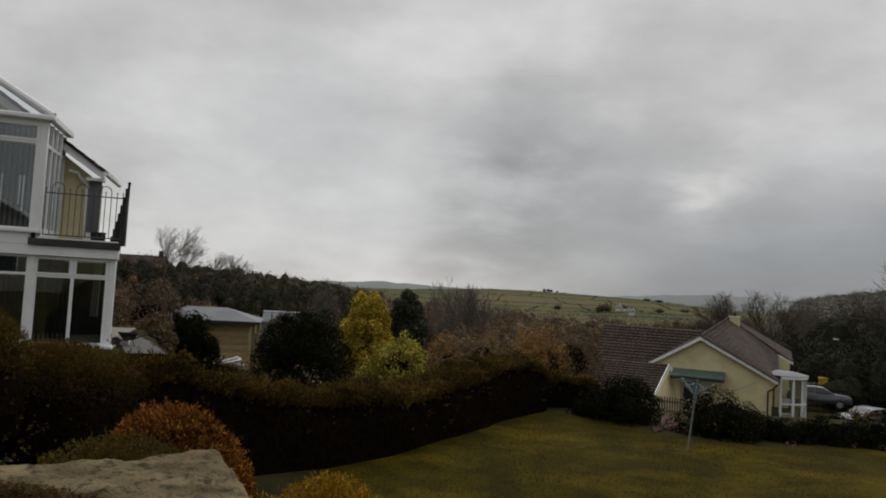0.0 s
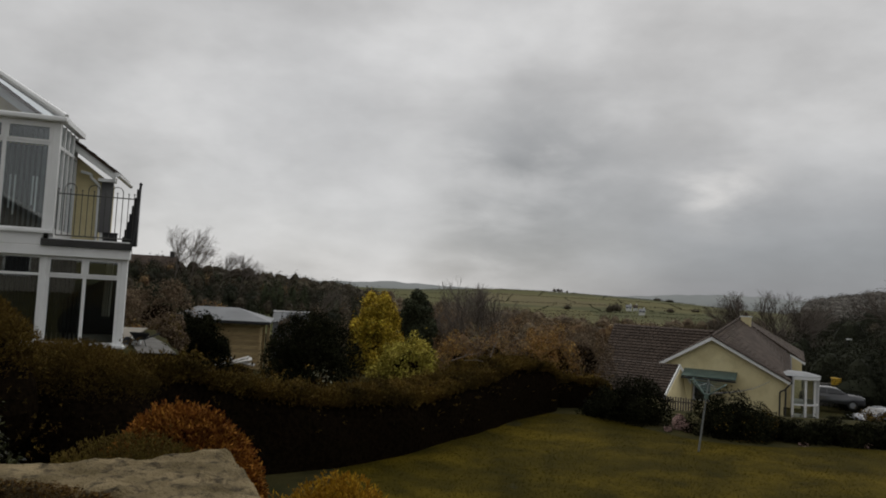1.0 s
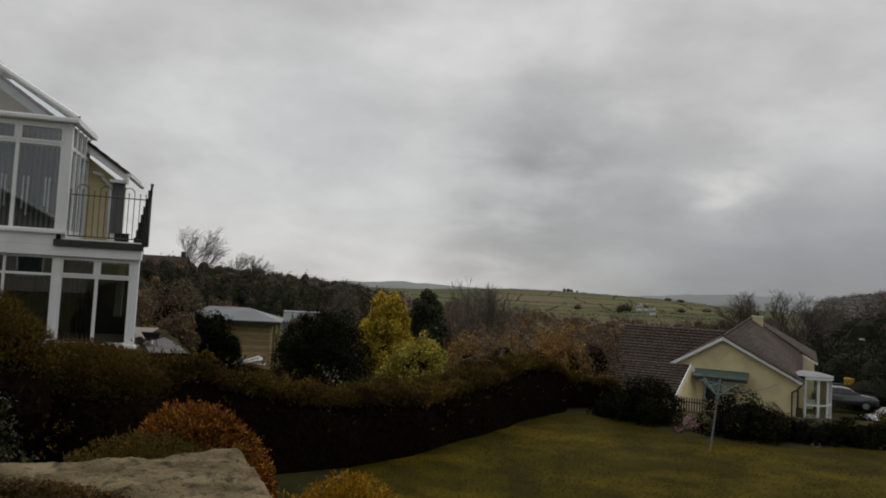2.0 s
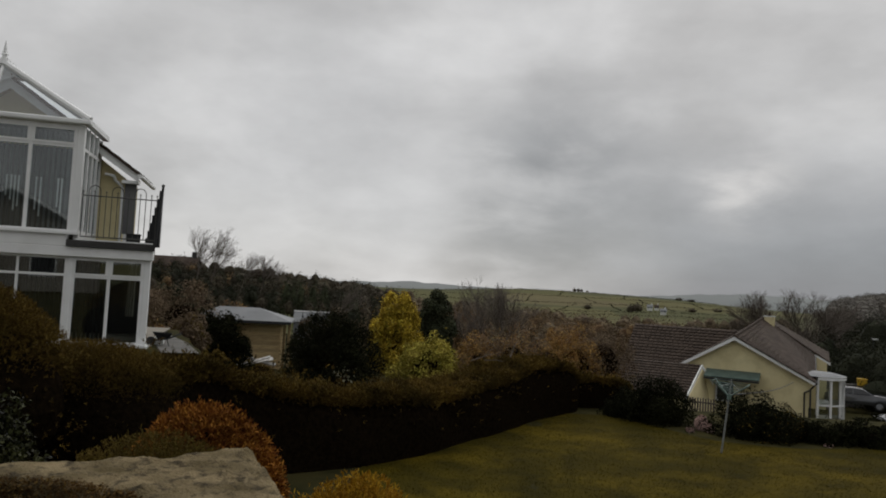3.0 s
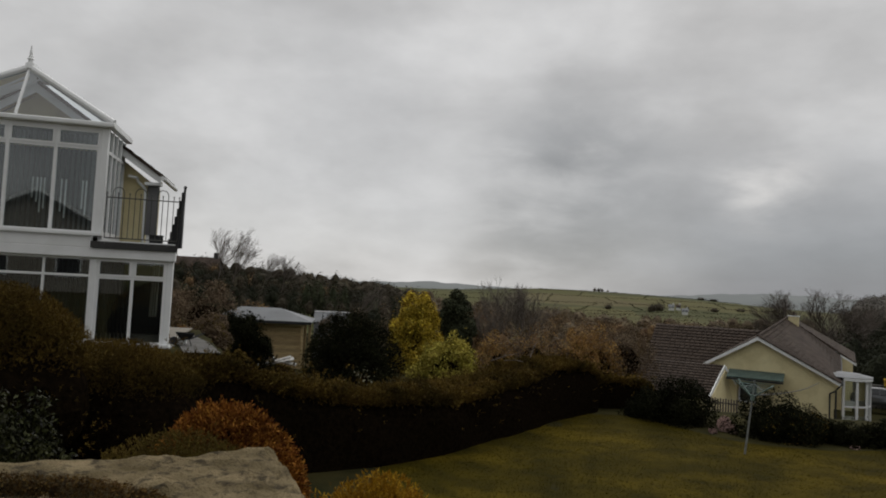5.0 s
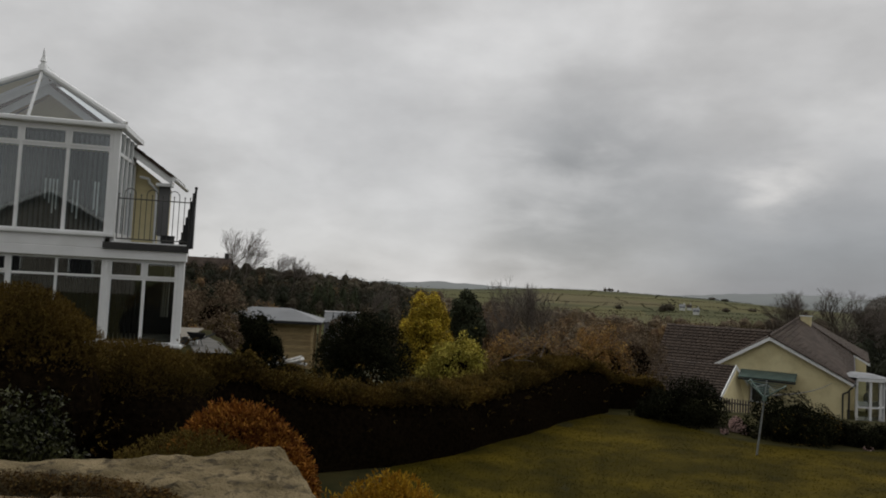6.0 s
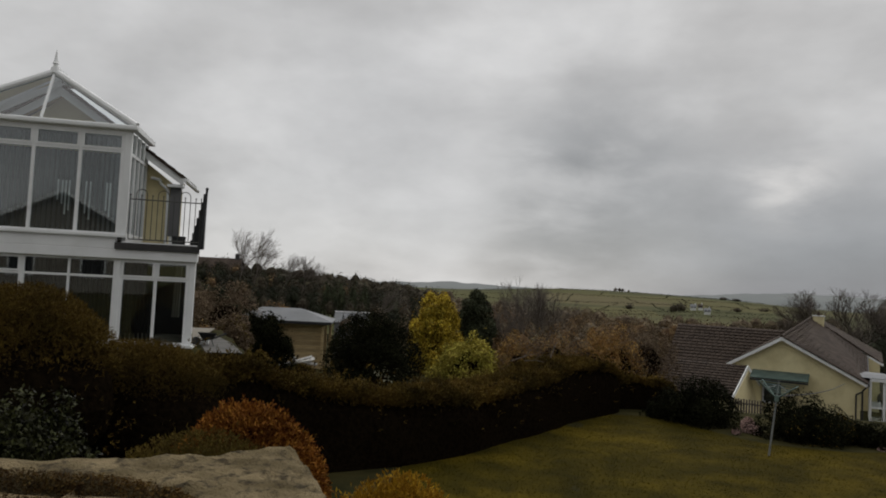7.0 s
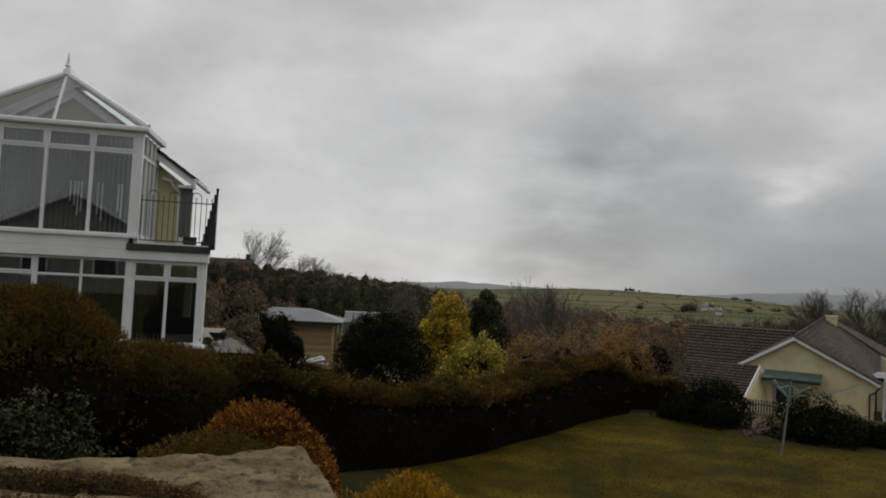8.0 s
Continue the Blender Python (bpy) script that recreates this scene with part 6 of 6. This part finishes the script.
# ---- parked car, drive and bits beside the bungalow ----
def build_car():
    c = empty("car", pose(27.6, 51.6, -3.2, 0, 0, 158), "glossy dark grey parked hatchback car in the drive", "car")
    paint = material("grey_paint", ((0.05, 0.053, 0.06), (0.075, 0.078, 0.085)), scale=1.5, rough=0.12, spec=0.9)
    bright = material("alloy", ((0.34, 0.36, 0.39), (0.44, 0.46, 0.49)), scale=1.5, rough=0.25, metal=0.6)
    dark = material("tinted_glass", ((0.012, 0.013, 0.015), (0.02, 0.021, 0.023)), scale=2, rough=0.04, spec=0.9)
    tyre = material("tyre_rubber", ((0.012, 0.012, 0.012), (0.02, 0.02, 0.02)), scale=9, rough=0.8)
    prof = [(-2.05, 0.35), (-2.1, 0.7), (-1.95, 0.95), (-1.0, 1.02), (-0.35, 1.40), (0.2, 1.47), (0.9, 1.44), (1.6, 1.12), (2.0, 0.95), (2.08, 0.55), (2.0, 0.32)]
    bm = bmesh.new()
    cols = []
    for s, k in ((-0.82, 0.9), (-0.75, 1.0), (0.75, 1.0), (0.82, 0.9)):
        cols.append([bm.verts.new((x, s * (1.0 if z < 1.0 else 0.86), 0.32 + (z - 0.32) * k)) for x, z in prof])
    n = len(prof)
    for a, b in zip(cols, cols[1:]):
        for i in range(n):
            bm.faces.new((a[i], a[(i + 1) % n], b[(i + 1) % n], b[i]))
    bm.faces.new(cols[0][::-1]), bm.faces.new(cols[-1])
    bmesh.ops.recalc_face_normals(bm, faces=bm.faces)
    bmesh.ops.bevel(bm, geom=bm.edges[:], offset=0.04, segments=2, affect="EDGES")
    for f in bm.faces:
        f.smooth = True
    body = part("body", bm, paint, c)
    for s in (-1, 1):
        for q in (((-0.85, 1.06), (-0.28, 1.36), (0.25, 1.40), (0.25, 1.03)), ((0.32, 1.03), (0.32, 1.40), (0.88, 1.37), (1.35, 1.10))):
            mesh_from("side_window", [(x, s * (0.80 - 0.11 * (z - 1.0) / 0.4), z) for x, z in q], [(0, 1, 2, 3)], dark, c)
    mesh_from("windscreen", [(-1.02, -0.62, 1.065), (-1.02, 0.62, 1.065), (-0.38, 0.56, 1.43), (-0.38, -0.56, 1.43)], [(0, 1, 2, 3)], dark, c)
    mesh_from("rear_window", [(1.60, -0.6, 1.175), (1.60, 0.6, 1.175), (0.98, 0.56, 1.455), (0.98, -0.56, 1.455)], [(0, 1, 2, 3)], dark, c)
    for x in (-1.3, 1.25):
        for s in (-1, 1):
            bm = bmesh.new()
            bmesh.ops.create_cone(bm, cap_ends=True, segments=24, radius1=0.32, radius2=0.32, depth=0.2, matrix=pose(x, 0.74 * s, 0.32, 90))
            w = part("wheel", bm, tyre, c)
            bm = bmesh.new()
            bmesh.ops.create_cone(bm, cap_ends=True, segments=16, radius1=0.2, radius2=0.2, depth=0.22, matrix=pose(x, 0.74 * s, 0.32, 90))
            part("rim", bm, bright, w)
    for s in (-1, 1):
        bm = bmesh.new()
        bmesh.ops.create_uvsphere(bm, u_segments=10, v_segments=6, radius=0.14, matrix=Matrix.Translation((-2.0, 0.55 * s, 0.78)) @ Matrix.Diagonal((0.5, 1.2, 0.7, 1)))
        part("headlight", bm, WHITE, c)
    return c


car = build_car()
silver_car = copy_thing(car, pose(28.75, 47.6, -4.0, 0, 0, 20))
tagged(silver_car, "silver parked car beside the dark hedge", "car")
SILVER = material("silver_paint", ((0.20, 0.21, 0.23), (0.27, 0.28, 0.30)), scale=1.5, rough=0.3, metal=0.4)
for o in silver_car.children:
    if o.name.startswith("body"):
        o.data = o.data.copy()
        o.data.materials[0] = SILVER
bin_ = empty("grit_bin", pose(29.6, 54.6, -2.86, 0, 0, -25), "yellow plastic roadside grit bin", "bin")
YEL = material("yellow_plastic", ((0.50, 0.30, 0.02), (0.62, 0.40, 0.04)), scale=3, rough=0.5)
slab("bin_body", -0.32, 0.32, -0.25, 0.25, 0.9, 1.32, YEL, bin_, 0.05)
slab("bin_lid", -0.36, 0.36, -0.28, 0.28, 1.325, 1.45, YEL, bin_, 0.06)
wl = empty("garden_wall", pose(29.2, 55.5, -3.2, 0, 0, -6), "low grey garden wall along the lane", "wall", kind="structure")
slab("wall_body", -3, 5, -0.15, 0.15, -0.5, 1.15, PATH, wl, 0.02)
slab("wall_coping", -3, 5, -0.2, 0.2, 1.152, 1.25, PATH, wl, 0.02)
fence = empty("picket_fence", pose(11.55, 38.2, -2.35, 0, 0, -25), "low brown picket fence by the bungalow", "fence")
for k in range(12):
    slab("picket", 0.13 * k, 0.13 * k + 0.08, 0, 0.02, 0.0, 1.0 + 0.03 * (k % 2), BARK, fence)
for z in (0.25, 0.75):
    slab("fence_rail", -0.05, 1.6, 0.021, 0.06, z, z + 0.07, BARK, fence)

# dark shrubs between lawn, drive and porch
for i, (x, y, r, rz, top, mt) in enumerate(((22.8, 40.6, 1.6, 1.0, -2.2, DARK_LEAF), (25.2, 41.4, 1.7, 1.0, -2.2, HEDGE_LEAF), (27.8, 42.2, 1.8, 1.1, -2.0, DARK_LEAF), (30.4, 43.5, 1.9, 1.3, -1.8, HEDGE_LEAF), (20.0, 38.6, 1.6, 0.9, -2.3, DARK_LEAF),
                                           (17.2, 39.4, 1.6, 0.9, -2.2, DARK_LEAF), (33.4, 46.5, 2.2, 1.8, -0.6, DARK_LEAF), (36.5, 51.5, 2.4, 2.2, 0.3, HEDGE_LEAF), (16.0, 27.5, 2.0, 1.0, -0.9, HEDGE_LEAF), (19.5, 29.0, 2.2, 1.0, -0.9, HEDGE_LEAF), (13.0, 26.5, 1.8, 1.0, -0.9, DARK_LEAF), (35.5, 57.0, 2.8, 2.6, 1.0, DARK_LEAF), (39.5, 60.0, 3.0, 2.8, 1.6, HEDGE_LEAF), (34.0, 49.0, 2.2, 1.5, -1.0, HEDGE_LEAF), (28.5, 57.5, 1.8, 1.2, -1.6, DARK_LEAF), (38.0, 53.5, 2.5, 2.0, 0.6, DARK_LEAF))):
    bush("drive_shrub", (x, y, top - 1.69 * rz), (r, r * 0.7, rz), 6000, 0.13, mt, "dark shrub between the garden and the drive", group="drive shrubs", seed=220 + i, blobs=45, lump=0.2, low=-0.75, wisps=0.12)


# ---- lamp post in the lane ----
lamp = empty("street_lamp", pose(40.6, 73.0, -4.85), "thin grey street lamp with a pale head", "street lamp")
bm = bmesh.new()
add_tube(bm, (0, 0, 0), (0, 0, 5.6), 0.09, 0.06, 8)
part("post", bm, DARK, lamp)
slab("lamp_head", -0.1, 0.42, -0.12, 0.12, 5.6, 5.74, RENDER, lamp, 0.03)


# ---- the house behind the camera, seen only in the window glass ----
def build_own_house():
    h = empty("own_house", pose(-11.0, -12.0, 2.2), "cream gabled house mirrored in the conservatory glass", "house")
    bm = bmesh.new()
    pr = [(-5.0, -2), (5.0, -2), (5.0, 3.4), (0, 6.0), (-5.0, 3.4)]
    f1 = [bm.verts.new((x, 0, z)) for x, z in pr]
    f2 = [bm.verts.new((x, -9, z)) for x, z in pr]
    bm.faces.new(f1[::-1]), bm.faces.new(f2)
    for i in range(5):
        bm.faces.new((f1[i], f1[(i + 1) % 5], f2[(i + 1) % 5], f2[i]))
    bmesh.ops.recalc_face_normals(bm, faces=bm.faces)
    part("wall", bm, INSIDE, h)
    for s in (-1, 1):
        tiled_roof(h, "roof", (5.4 * s, 0.5, 3.2), (5.4 * s, -9.4, 3.2), (0, -9.4, 6.15), (0, 0.5, 6.15), 0.4, 0.4, 0)
        bm = bmesh.new()
        vs = [(5.4 * s, 2.98), (5.4 * s, 3.2), (0, 6.15), (0, 5.9)]
        g1 = [bm.verts.new((x, 0.52, z)) for x, z in vs]
        g2 = [bm.verts.new((x, 0.56, z)) for x, z in vs]
        bm.faces.new(g1), bm.faces.new(g2[::-1])
        for i in range(4):
            bm.faces.new((g1[i], g2[i], g2[(i + 1) % 4], g1[(i + 1) % 4]))
        bmesh.ops.recalc_face_normals(bm, faces=bm.faces)
        part("bargeboard", bm, WHITE, h)
    for x in (-2.6, 1.2):
        fr = ring_frame("window", x, x + 1.4, 0.9, 2.2, 0.08, 0.01, 0.06, WHITE, h)
        slab("pane", x + 0.06, x + 1.34, 0.02, 0.03, 0.96, 2.14, DARK, fr)


build_own_house()
